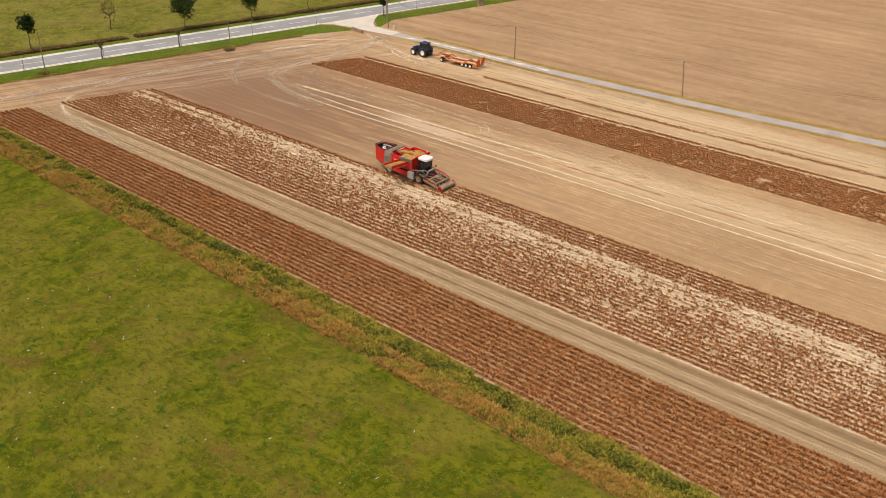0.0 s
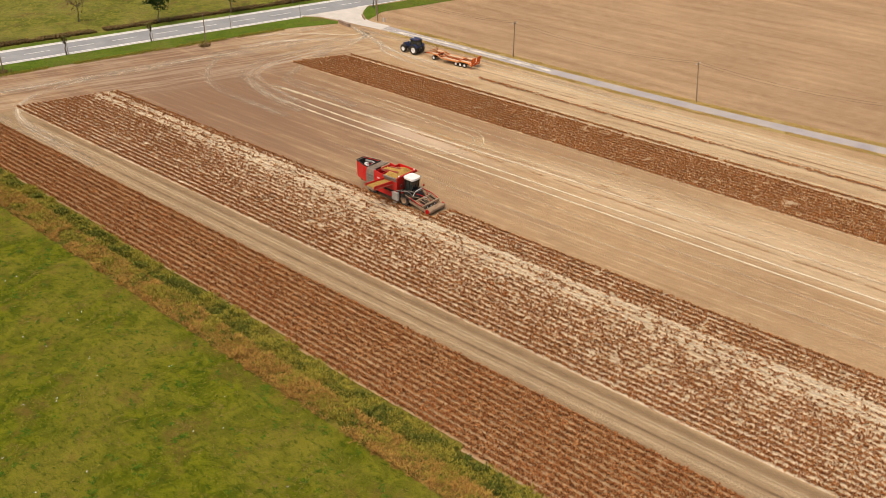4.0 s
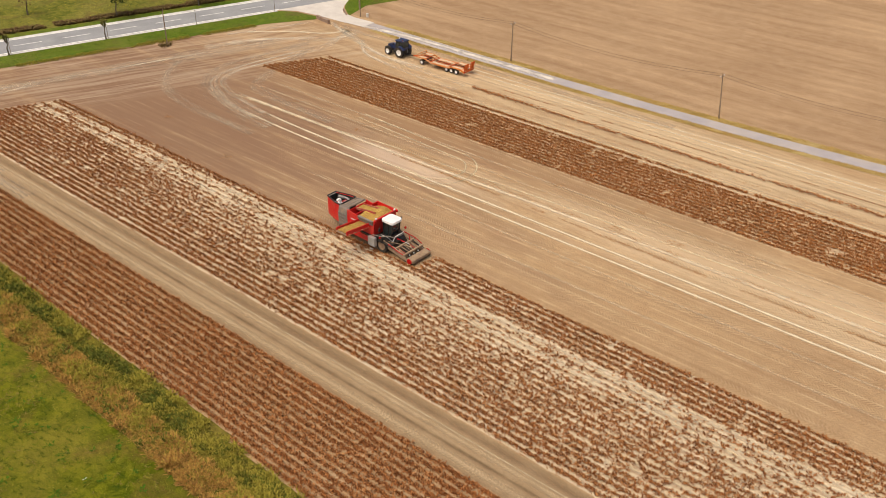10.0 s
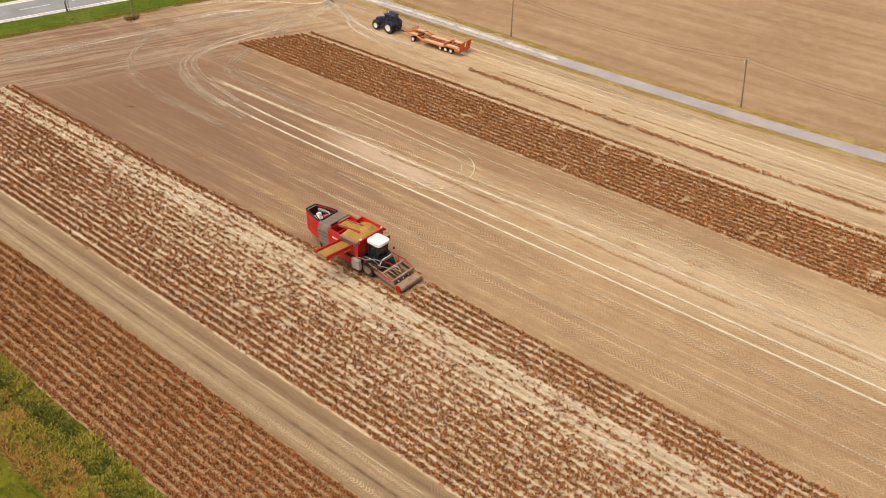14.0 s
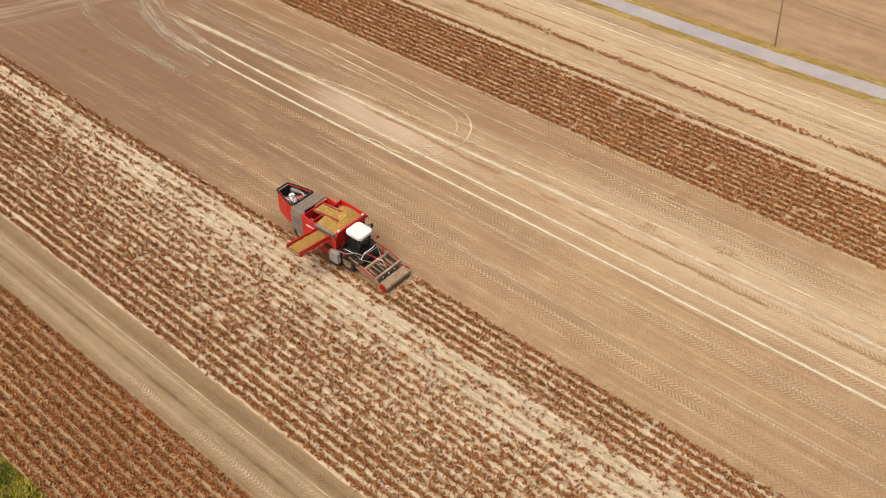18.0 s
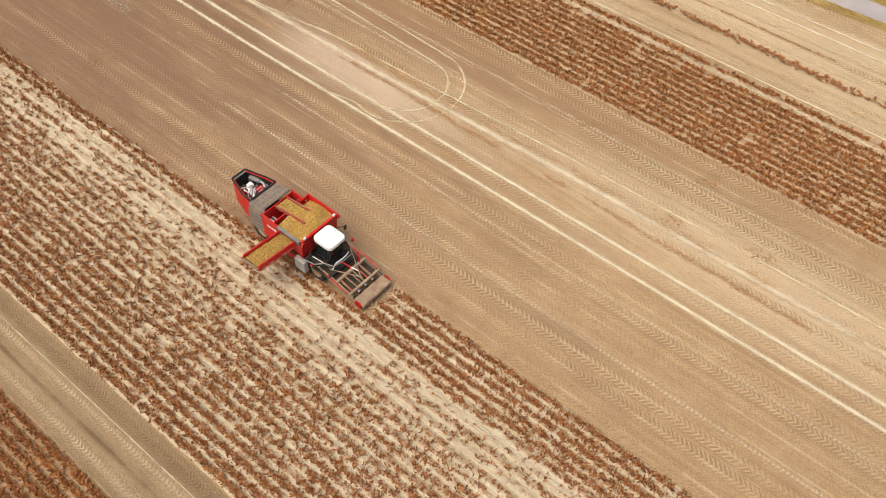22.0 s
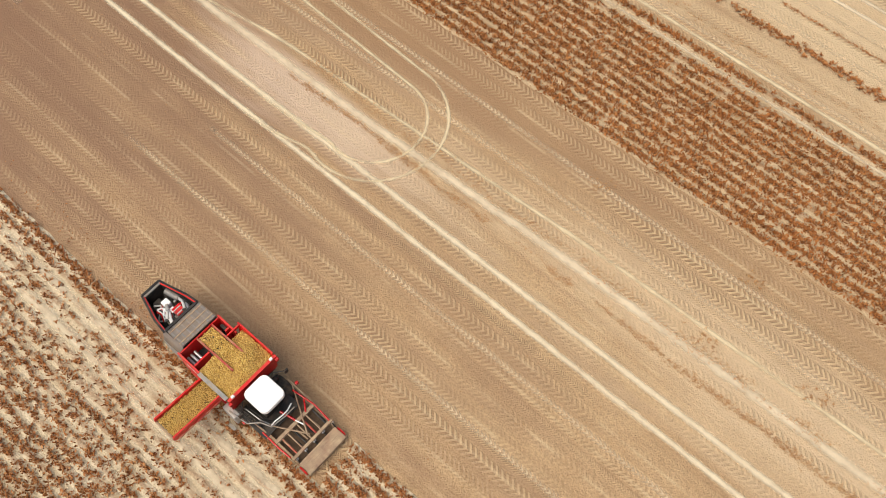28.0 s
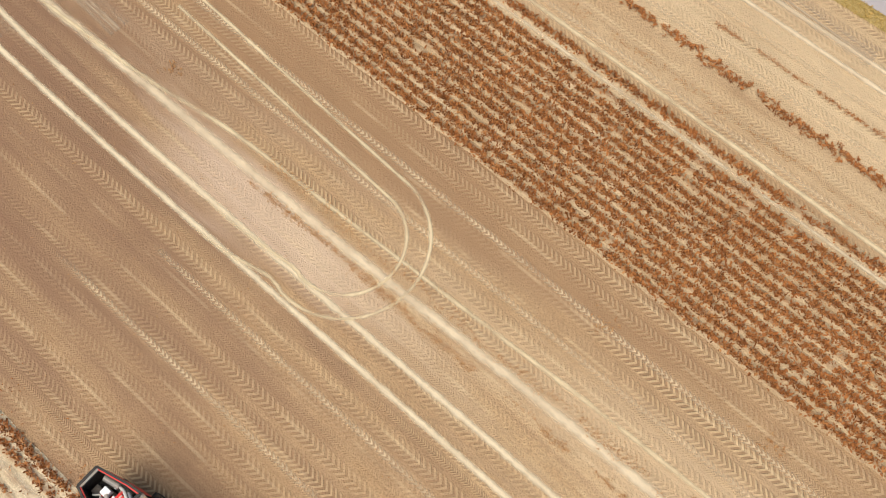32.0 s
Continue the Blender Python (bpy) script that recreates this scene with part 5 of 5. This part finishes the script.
    for a, b in (((-3.6, -1.7, 1.65), (-1.0, -0.1, 1.1)), ((-3.6, 1.2, 1.65), (-1.0, -0.25, 1.1)), ((-2.0, -0.9, 1.2), (-0.7, -0.9, 0.98)), ((-2.0, 0.5, 1.2), (-0.7, 0.5, 0.98)), ((-2.0, -0.2, 1.2), (-0.6, -0.2, 0.95))):
        part("stay", tube(bmesh.new(), a, b, 0.045, 8), dusty_steel, lu)
    for y in (-1.5, -0.75, 0.0, 0.75):
        part("ram", tube(bmesh.new(), (-1.9, y + 0.2, 1.15), (-0.8, y + 0.2, 0.85), 0.055, 8), faded_red if y in (-1.5, 0.0) else black_paint, lu)
    part("web_conveyor", prism(bmesh.new(), [(-3.6, 1.0), (-0.5, 0.28), (-0.5, 0.22), (-3.6, 0.92)], -1.5, 1.05), shaded_web, lu)
    for k in range(12):
        x = -3.4 + 0.25 * k
        part("web_bar", B(x, x + 0.04, -1.5, 1.05, 1.0 - 0.232 * (x + 3.6), 1.03 - 0.232 * (x + 3.6), bevel=0.0), shaded_web, lu)
    for a, b in (((-3.3, 0.95, 1.75), (-1.9, 1.2, 1.45)), ((-1.9, 1.2, 1.45), (-0.75, 1.15, 1.1)), ((-2.9, -1.78, 1.5), (-1.7, -1.78, 1.15)), ((-1.7, -1.78, 1.15), (-0.9, -1.72, 0.95)), ((-2.6, 1.1, 1.6), (-2.0, 0.6, 1.3))):
        part("guard_rod", tube(bmesh.new(), a, b, 0.05, 8), lamp_red, lu, "red guard rod")
    part("lift_ram", run_of(bmesh.new(), [(-3.0, -0.35, 1.5), (-2.5, -0.2, 1.4), (-2.1, -0.1, 1.3)], 0.075, 10), lamp_red, lu, "red hydraulic ram")
    part("lift_rod", tube(bmesh.new(), (-2.1, -0.1, 1.3), (-1.6, 0.05, 1.2), 0.045, 8), chrome, lu)
    for k in range(6):
        y = -1.35 + 0.46 * k
        part("clod_tine", beam(bmesh.new(), (-1.75, y, 1.05), (-1.0, y + 0.1, 0.72), 0.07, 0.12), black_paint if k % 2 else dusty_steel, lu)
    for y in (-1.62, 1.1):
        part("side_plate", prism(bmesh.new(), [(-3.2, 0.75), (-3.2, 1.15), (-0.5, 0.62), (-0.4, 0.2)], y, y + 0.06), dusty_steel, lu)
    for k in range(5):
        y = -1.5 + 0.68 * k
        part("disc_coulter", ring(bmesh.new(), (-0.72, y, 0.36), (0.04, 0.34, 0.34, 0.04), (-0.05, -0.015, 0.015, 0.05), 20), black_paint, lu)
        part("disc_hub", ring(bmesh.new(), (-0.72, y, 0.55), (0.05, 0.1, 0.1, 0.05), (-0.1, -0.06, 0.06, 0.1), 10), white_paint, lu)
    bm = B(-0.42, 0.5, -1.66, 1.18, 0.28, 0.66, bevel=0.1)
    part("haulm_drum", bm, dusty_steel, lu, "soil-caked steel drum across the rows")
    for k in range(5):
        x = -0.32 + 0.17 * k
        part("drum_rib", B(x, x + 0.05, -1.62, 1.14, 0.655, 0.685, bevel=0.0), dusty_steel, lu)
    for y in (-1.76, 1.18):
        part("drum_end", ring(bmesh.new(), (0.02, y, 0.44), (0.2, 0.32, 0.32, 0.2), (0.0, 0.02, 0.08, 0.1), 18), lamp_red, lu, "red round end plate")
    for y in (-1.5, 1.0):
        part("depth_wheel", ring(bmesh.new(), (0.1, y, 0.28), (0.18, 0.28, 0.28, 0.18), (0.0, 0.03, 0.2, 0.23), 18), rubber, lu)
    return hv


def bmesh_join_beams(pairs, w):
    bm = bmesh.new()
    for a, b in pairs:
        beam(bm, a, b, w, w)
    return bm


build_harvester()


# ---- tractor on the field edge, facing the road ----
def build_tractor():
    tr = empty("tractor", Matrix.Translation((-36.2, 43.1, 0)) @ Matrix.Rotation(radians(180 + 2), 4, "Z") @ Matrix.Scale(0.88, 4), "dark blue farm tractor with white rims, parked by the lane", "tractor")
    for x, r, w in ((0.0, 0.98, 0.66), (2.85, 0.76, 0.55)):
        for s in (-1, 1):
            wheel(tr, (x, s * (1.02 if x < 1 else 0.98), r), r, w, white_paint, 16)
    part("rear_axle", tube(bmesh.new(), (0, -0.9, 0.98), (0, 0.9, 0.98), 0.2, 12), black_paint, tr)
    part("front_axle", tube(bmesh.new(), (2.85, -0.9, 0.76), (2.85, 0.9, 0.76), 0.14, 12), black_paint, tr)
    part("transmission", B(-0.7, 3.1, -0.36, 0.36, 0.65, 1.25, bevel=0.06), black_paint, tr)
    part("bonnet", prism(bmesh.new(), [(1.15, 1.25), (1.15, 2.08), (2.6, 1.98), (3.35, 1.78), (3.5, 1.3), (3.4, 1.15)], -0.42, 0.42), blue, tr, "dark blue sloping bonnet")
    part("grille", B(3.4, 3.5, -0.36, 0.36, 1.15, 1.7), black_paint, tr)
    for y in (-0.27, 0.27):
        part("headlight", B(3.38, 3.47, y - 0.12, y + 0.12, 1.55, 1.7, bevel=0.02), chrome, tr)
    part("front_weight", B(3.45, 4.1, -0.5, 0.5, 0.7, 1.1, bevel=0.06), black_paint, tr)
    for s in (-1, 1):
        bm = bmesh.new()
        arc = [(1.12 * math.cos(a), 0.98 + 1.12 * math.sin(a)) for a in np.linspace(radians(25), radians(150), 9)]
        arc2 = [(1.05 * math.cos(a), 0.98 + 1.05 * math.sin(a)) for a in np.linspace(radians(150), radians(25), 9)]
        prism(bm, arc + arc2, s * 0.66, s * 1.36)
        part("rear_fender", bm, blue, tr, "dark blue curved fender")
        bm = bmesh.new()
        arc = [(2.85 + 0.88 * math.cos(a), 0.76 + 0.88 * math.sin(a)) for a in np.linspace(radians(40), radians(140), 7)]
        arc2 = [(2.85 + 0.84 * math.cos(a), 0.76 + 0.84 * math.sin(a)) for a in np.linspace(radians(140), radians(40), 7)]
        prism(bm, arc + arc2, s * 0.75, s * 1.22)
        part("front_fender", bm, black_paint, tr)
        part("step_box", B(0.9, 1.7, s * 0.5, s * 0.85, 0.6, 1.15, bevel=0.05), black_paint, tr)
        part("mirror", B(1.2, 1.26, s * 1.15, s * 1.4, 2.2, 2.6), black_paint, tr)
    cab = part("cab_floor", B(-0.65, 1.15, -0.8, 0.8, 1.3, 1.75, bevel=0.04), blue, tr)
    part("cab_glass", prism(bmesh.new(), [(-0.6, 1.75), (-0.5, 2.85), (0.95, 2.85), (1.2, 1.75)], -0.76, 0.76), glass, cab, "dark tinted cab glass")
    for x, x2 in ((-0.62, -0.52), (0.25, 0.25), (1.2, 0.97)):
        for s in (-1, 1):
            part("cab_pillar", beam(bmesh.new(), (x, s * 0.78, 1.75), (x2, s * 0.78, 2.88), 0.07, 0.07), black_paint, cab)
    part("cab_roof", B(-0.75, 1.2, -0.86, 0.86, 2.85, 3.08, bevel=0.08), blue, cab, "dark blue cab roof")
    for x in (-0.7, 1.1):
        for s in (-1, 1):
            part("roof_lamp", B(x, x + 0.12, s * 0.6, s * 0.8, 3.05, 3.15, bevel=0.02), chrome, cab)
    part("beacon", tube(bmesh.new(), (-0.4, 0.6, 3.06), (-0.4, 0.6, 3.26), 0.07, 10), deep_orange, cab, "orange beacon")
    part("aerial", tube(bmesh.new(), (0.9, 0.0, 3.05), (0.9, 0.0, 3.35), 0.09, 10), white_paint, cab)
    part("exhaust", run_of(bmesh.new(), [(1.3, -0.75, 1.3), (1.3, -0.75, 2.9), (1.2, -0.75, 3.05)], 0.07, 10), black_paint, tr)
    part("hitch", bmesh_join_beams([((-0.7, -0.4, 0.9), (-1.5, -0.4, 0.7)), ((-0.7, 0.4, 0.9), (-1.5, 0.4, 0.7)), ((-0.7, 0, 0.6), (-2.15, 0, 0.64))], 0.1), black_paint, tr)


build_tractor()


# ---- low-loader trailer behind it ----
def build_trailer():
    # local x runs back from the hitch
    tl = empty("low_loader_trailer", Matrix.Translation((-34.0, 43.13, 0)) @ Matrix.Rotation(radians(2), 4, "Z"), "empty orange low-loader trailer with raised loading ramps, behind the tractor", "trailer")
    part("drawbar", bmesh_join_beams([((0, 0, 0.62), (1.9, -0.55, 0.95)), ((0, 0, 0.62), (1.9, 0.55, 0.95)), ((1.0, -0.3, 0.8), (1.0, 0.3, 0.8))], 0.12), deep_orange, tl, "deep orange drawbar")
    part("drawbar_eye", ring(bmesh.new(), (-0.1, 0, 0.6), (0.06, 0.12, 0.12, 0.06), (-0.05, -0.03, 0.03, 0.05), 12), black_paint, tl)
    # raised front deck over the turntable axle
    for s in (-1, 1):
        part("side_rail", bmesh_join_beams([((1.8, s * 1.1, 1.15), (3.4, s * 1.2, 1.15)), ((3.4, s * 1.2, 1.15), (4.6, s * 1.25, 0.8)), ((4.6, s * 1.25, 0.8), (8.2, s * 1.25, 0.8)), ((8.2, s * 1.25, 0.8), (8.8, s * 1.25, 1.05)), ((8.8, s * 1.25, 1.05), (10.4, s * 1.25, 1.05)), ((10.4, s * 1.25, 1.05), (11.2, s * 1.25, 0.75))], 0.17), orange, tl, "orange side rail")
    part("headboard", bmesh_join_beams([((1.8, -1.1, 1.2), (1.8, 1.1, 1.2)), ((1.8, -1.1, 1.55), (1.8, 1.1, 1.55)), ((1.8, -1.1, 1.15), (1.8, -1.1, 1.6)), ((1.8, 1.1, 1.15), (1.8, 1.1, 1.6)), ((1.8, 0, 1.15), (1.8, 0, 1.6))], 0.1), orange, tl)
    part("spine", bmesh_join_beams([((1.8, -0.45, 1.0), (3.6, -0.45, 1.0)), ((3.6, -0.45, 1.0), (4.6, -0.45, 0.68)), ((4.6, -0.45, 0.68), (11.0, -0.45, 0.7)), ((1.8, 0.45, 1.0), (3.6, 0.45, 1.0)), ((3.6, 0.45, 1.0), (4.6, 0.45, 0.68)), ((4.6, 0.45, 0.68), (11.0, 0.45, 0.7))], 0.16), rust_floor, tl)
    for k in range(15):
        x = 2.1 + 0.62 * k
        z = 1.12 if x < 3.5 else (0.76 if x < 8.2 and x > 4.6 else (0.95 if x < 4.7 else 1.0))
        part("cross_member", beam(bmesh.new(), (x, -1.2, z), (x, 1.2, z), 0.12, 0.1), deep_orange if k % 3 else orange, tl)
    for s in (-1, 1):
        for x0, x1, z0, z1 in ((2.0, 3.4, 1.2, 1.2), (4.6, 6.3, 0.86, 0.86), (6.35, 8.15, 0.86, 0.86), (8.8, 10.4, 1.12, 1.12), (10.4, 11.3, 1.12, 0.82)):
            part("deck_plank", beam(bmesh.new(), (x0, s * 0.86, z0), (x1, s * 0.86, z1), 0.6, 0.05), plank, tl, "pale worn deck planks")
    part("floor_plate", B(4.7, 8.1, -0.5, 0.5, 0.66, 0.7, bevel=0.0), rust_floor, tl)
    for x in (2.6,):
        for s in (-1, 1):
            wheel(tl, (x, s * 0.95, 0.42), 0.42, 0.3, white_paint, 12)
    for x in (7.7, 8.65, 9.6):
        part("axle", tube(bmesh.new(), (x, -1.0, 0.42), (x, 1.0, 0.42), 0.08, 10), black_paint, tl)
        for s in (-1, 1):
            wheel(tl, (x, s * 1.0, 0.42), 0.42, 0.3, white_paint, 12)
    part("axle", tube(bmesh.new(), (2.6, -1.0, 0.42), (2.6, 1.0, 0.42), 0.08, 10), black_paint, tl)
    part("turntable", B(2.2, 3.0, -0.6, 0.6, 0.5, 0.98), black_paint, tl)
    for s in (-1, 1):
        part("fender", bmesh_join_beams([((7.2, s * 1.02, 0.9), (10.1, s * 1.02, 0.9))], 0.06), orange, tl)
        for k in range(2):
            y0 = s * (0.25 + 0.55 * k)
            rp = part("ramp", beam(bmesh.new(), (11.2, y0 + s * 0.2, 0.75), (11.5, y0 + s * 0.2, 2.0), 0.42, 0.08), deep_orange, tl, "deep orange loading ramp folded upright")
            for j in range(4):
                part("ramp_rung", beam(bmesh.new(), (11.28 + 0.06 * j, y0, 0.95 + 0.26 * j), (11.28 + 0.06 * j, y0 + s * 0.4, 0.95 + 0.26 * j), 0.05, 0.05), orange, rp)
    part("tail_beam", beam(bmesh.new(), (11.2, -1.25, 0.68), (11.2, 1.25, 0.68), 0.16, 0.2), deep_orange, tl)
    for s in (-1, 1):
        part("tail_lamp", B(11.28, 11.33, s * 1.05, s * 1.2, 0.62, 0.74, bevel=0.01), lamp_red, tl, "small red tail lamp")


build_trailer()


# ---- poles and wires ----
def utility_pole(x, y, h, arm, label, lean=0.0):
    p = empty("utility_pole", Matrix.Translation((x, y, 0)), label, "utility pole", "utility poles")
    part("shaft", tube(bmesh.new(), (0, 0, -0.3), (lean, 0.03, h), 0.11, 10, 0.07), pole_wood, p)
    if arm:
        ca, sa = math.cos(arm), math.sin(arm)
        part("cross_arm", beam(bmesh.new(), (lean - 0.55 * ca, -0.55 * sa, h - 0.35), (lean + 0.55 * ca, 0.55 * sa, h - 0.35), 0.1, 0.1), pole_wood, p)
        for s in (-1, 1):
            part("insulator", tube(bmesh.new(), (lean + 0.5 * s * ca, 0.5 * s * sa, h - 0.3), (lean + 0.5 * s * ca, 0.5 * s * sa, h - 0.1), 0.05, 8), white_paint, p)
    return p


POLES = [(-21.7, 52.9, 6.4, 0.1), (14.4, 53.7, 6.4, -0.5), (49.3, 56.3, 6.4, 0.0), (82.5, 59.0, 6.4, 0.1), (-56.3, 53.2, 6.4, 0.0)]
for x, y, h, lean in POLES:
    utility_pole(x, y, h, math.pi / 2, "weathered wooden utility pole beside the lane", lean)
for p, r, h in ((-28.8, -8.3, 8.3), (6.3, -12.7, 6.1), (43.0, -10.7, 6.6)):
    q = ROAD @ Vector((p, r, 0))
    utility_pole(q.x, q.y, h, 0.0, "weathered wooden utility pole at the field edge")
for a, b in ((4, 0), (0, 1), (1, 2), (2, 3)):
    for s in (-0.5, 0.5):
        p, q = Vector((POLES[a][0] + POLES[a][3], POLES[a][1] + s, POLES[a][2] - 0.1)), Vector((POLES[b][0] + POLES[b][3], POLES[b][1] + s, POLES[b][2] - 0.1))
        pts = [p.lerp(q, t) - Vector((0, 0, 1.1 * 4 * t * (1 - t))) for t in np.linspace(0, 1, 17)]
        ob = part("overhead_wire", run_of(bmesh.new(), pts, 0.014, 5), black_paint, None)
        tagged(ob, "thin dark overhead wire hanging between poles", "wire", "overhead wires")

# roadside posts
post = empty("roadside_post", ROAD @ Matrix.Translation((-32.0, -4.31, 0)), "thin grey roadside post standing in the verge", "post", "roadside posts")
part("shaft", tube(bmesh.new(), (0, 0, -0.1), (0, 0, 2.7), 0.05, 8, 0.035), pole_wood, post)
part("cap", tube(bmesh.new(), (0, 0, 2.7), (0, 0, 2.85), 0.06, 8), white_paint, post)
part("reflector", B(-0.07, 0.07, -0.07, -0.05, 2.2, 2.45, bevel=0.0), white_paint, post)
for p in (-17.0, -1.4, 14.0, 28.8, 54.0, -47.4):
    copy_thing(post, ROAD @ Matrix.Translation((p, -4.5, 0)))


# ---- trees beyond the road ----
def tree(p, r, h, spread, label, seed, leaf_mat, dense=1.0):
    at = ROAD @ Vector((p, r, 0))
    t = empty("tree", Matrix.Translation(at), label, "tree", "roadside trees")
    rng = np.random.default_rng(seed)
    bm = bmesh.new()
    top = h * 0.62
    pts = [Vector((rng.normal(0, 0.04 * k), rng.normal(0, 0.04 * k), top * k / 4)) for k in range(5)]
    for k in range(4):
        tube(bm, pts[k], pts[k + 1], 0.15 * (1 - 0.18 * k), 9, 0.15 * (1 - 0.18 * (k + 1)))
    part("trunk", bm, bark, t, "slender grey trunk")
    mid = Vector((0, 0, h * 0.68))
    for k in range(9):
        a = k * 2.4 + rng.uniform(-0.4, 0.4)
        e = mid + Vector((math.cos(a) * spread * 0.7, math.sin(a) * spread * 0.7, rng.uniform(-0.1, 0.75) * spread))
        part("limb", tube(bmesh.new(), pts[3].lerp(pts[4], rng.random()), e, 0.06, 7, 0.02), bark, t)
    n = int(1000 * dense)
    d = rng.normal(0, 1, (n, 3))
    d /= np.linalg.norm(d, axis=1)[:, None]
    lump = 0.78 + 0.30 * np.sin(3.1 * d[:, 0] + seed) * np.cos(2.7 * d[:, 1] - seed) + 0.16 * np.sin(6 * d[:, 2] + 2 * d[:, 0])
    rad = spread * lump * rng.random(n) ** 0.4
    pos = d * rad[:, None] * np.array([1, 1, 1.12]) + np.array(mid) + np.array([0, 0, spread * 0.25])
    leaves("crown", pos, 0.34, 5, leaf_mat, "uneven leafy crown", "", seed=seed, parent=t, spread=2.0, kind="", width=0.5, tall=0.8)


pale_leaf = leafy("yellowing_leaves", [(0.06, 0.07, 0.02), (0.12, 0.12, 0.03), (0.2, 0.17, 0.05)])
tree(-28.2, 10.48, 7.0, 1.9, "young roadside tree with a dark green crown", 1, crown_leaf)
tree(3.1, 7.22, 7.4, 3.5, "roadside tree with a round dark green crown", 2, crown_leaf, 1.5)
tree(18.0, 6.29, 7.0, 2.5, "young roadside tree with a round green crown", 3, crown_leaf, 1.1)
tree(31.7, 6.52, 6.4, 1.7, "young roadside tree with a thin yellowish crown", 4, pale_leaf, 0.6)
tree(45.1, -5.13, 4.2, 0.9, "small roadside tree beyond the lane junction", 5, crown_leaf, 0.4)
tree(-10.6, 16.54, 5.6, 2.6, "bare brown shrub in the pasture", 6, hedge_leaf, 0.12)

for p, k in ((-17.3, 7), (-1.7, 8)):
    tree(p, -4.3, 3.9, 0.75, "thin roadside sapling with a few yellowish leaves", k, pale_leaf, 0.035)

# ---- junction walls ----
cw = empty("culvert_wall", Matrix.Translation((-59.5, 47.0, 0)) @ Matrix.Rotation(radians(-10), 4, "Z"), "brown concrete culvert head wall beside the lane mouth", "wall")
part("wall", B(-1.9, 1.9, -0.18, 0.18, -0.3, 0.55, bevel=0.04), culvert_stone, cw)
part("coping", B(-2.0, 2.0, -0.25, 0.25, 0.55, 0.65, bevel=0.03), culvert_stone, cw)
kb = empty("kerb", Matrix.Translation((-60.1, 53.0, 0)) @ Matrix.Rotation(radians(-35), 4, "Z"), "low brown kerb round the verge corner", "kerb")
for k in range(5):
    part("kerbstone", B(-2.0 + 0.8 * k, -1.63 + 0.8 * k, -0.12, 0.12, -0.1, 0.22, bevel=0.03), culvert_stone, kb)
ms = empty("marker_stone", Matrix.Translation((-55.2, 53.9, 0)), "small pale marker stone beside a pole", "marker")
part("stone", B(-0.2, 0.2, -0.15, 0.15, -0.1, 0.7, bevel=0.06), apron, ms)
ub = empty("utility_box", ROAD @ Matrix.Translation((69.0, -8.39, 0)), "small brown utility box standing in the verge", "utility box")
part("body", B(-0.7, 0.7, -0.35, 0.35, 0.0, 1.1, bevel=0.03), culvert_stone, ub)
part("lid", B(-0.78, 0.78, -0.42, 0.42, 1.1, 1.2, bevel=0.03), pole_wood, ub)
part("plinth", B(-0.75, 0.75, -0.4, 0.4, -0.1, 0.08, bevel=0.0), apron, ub)
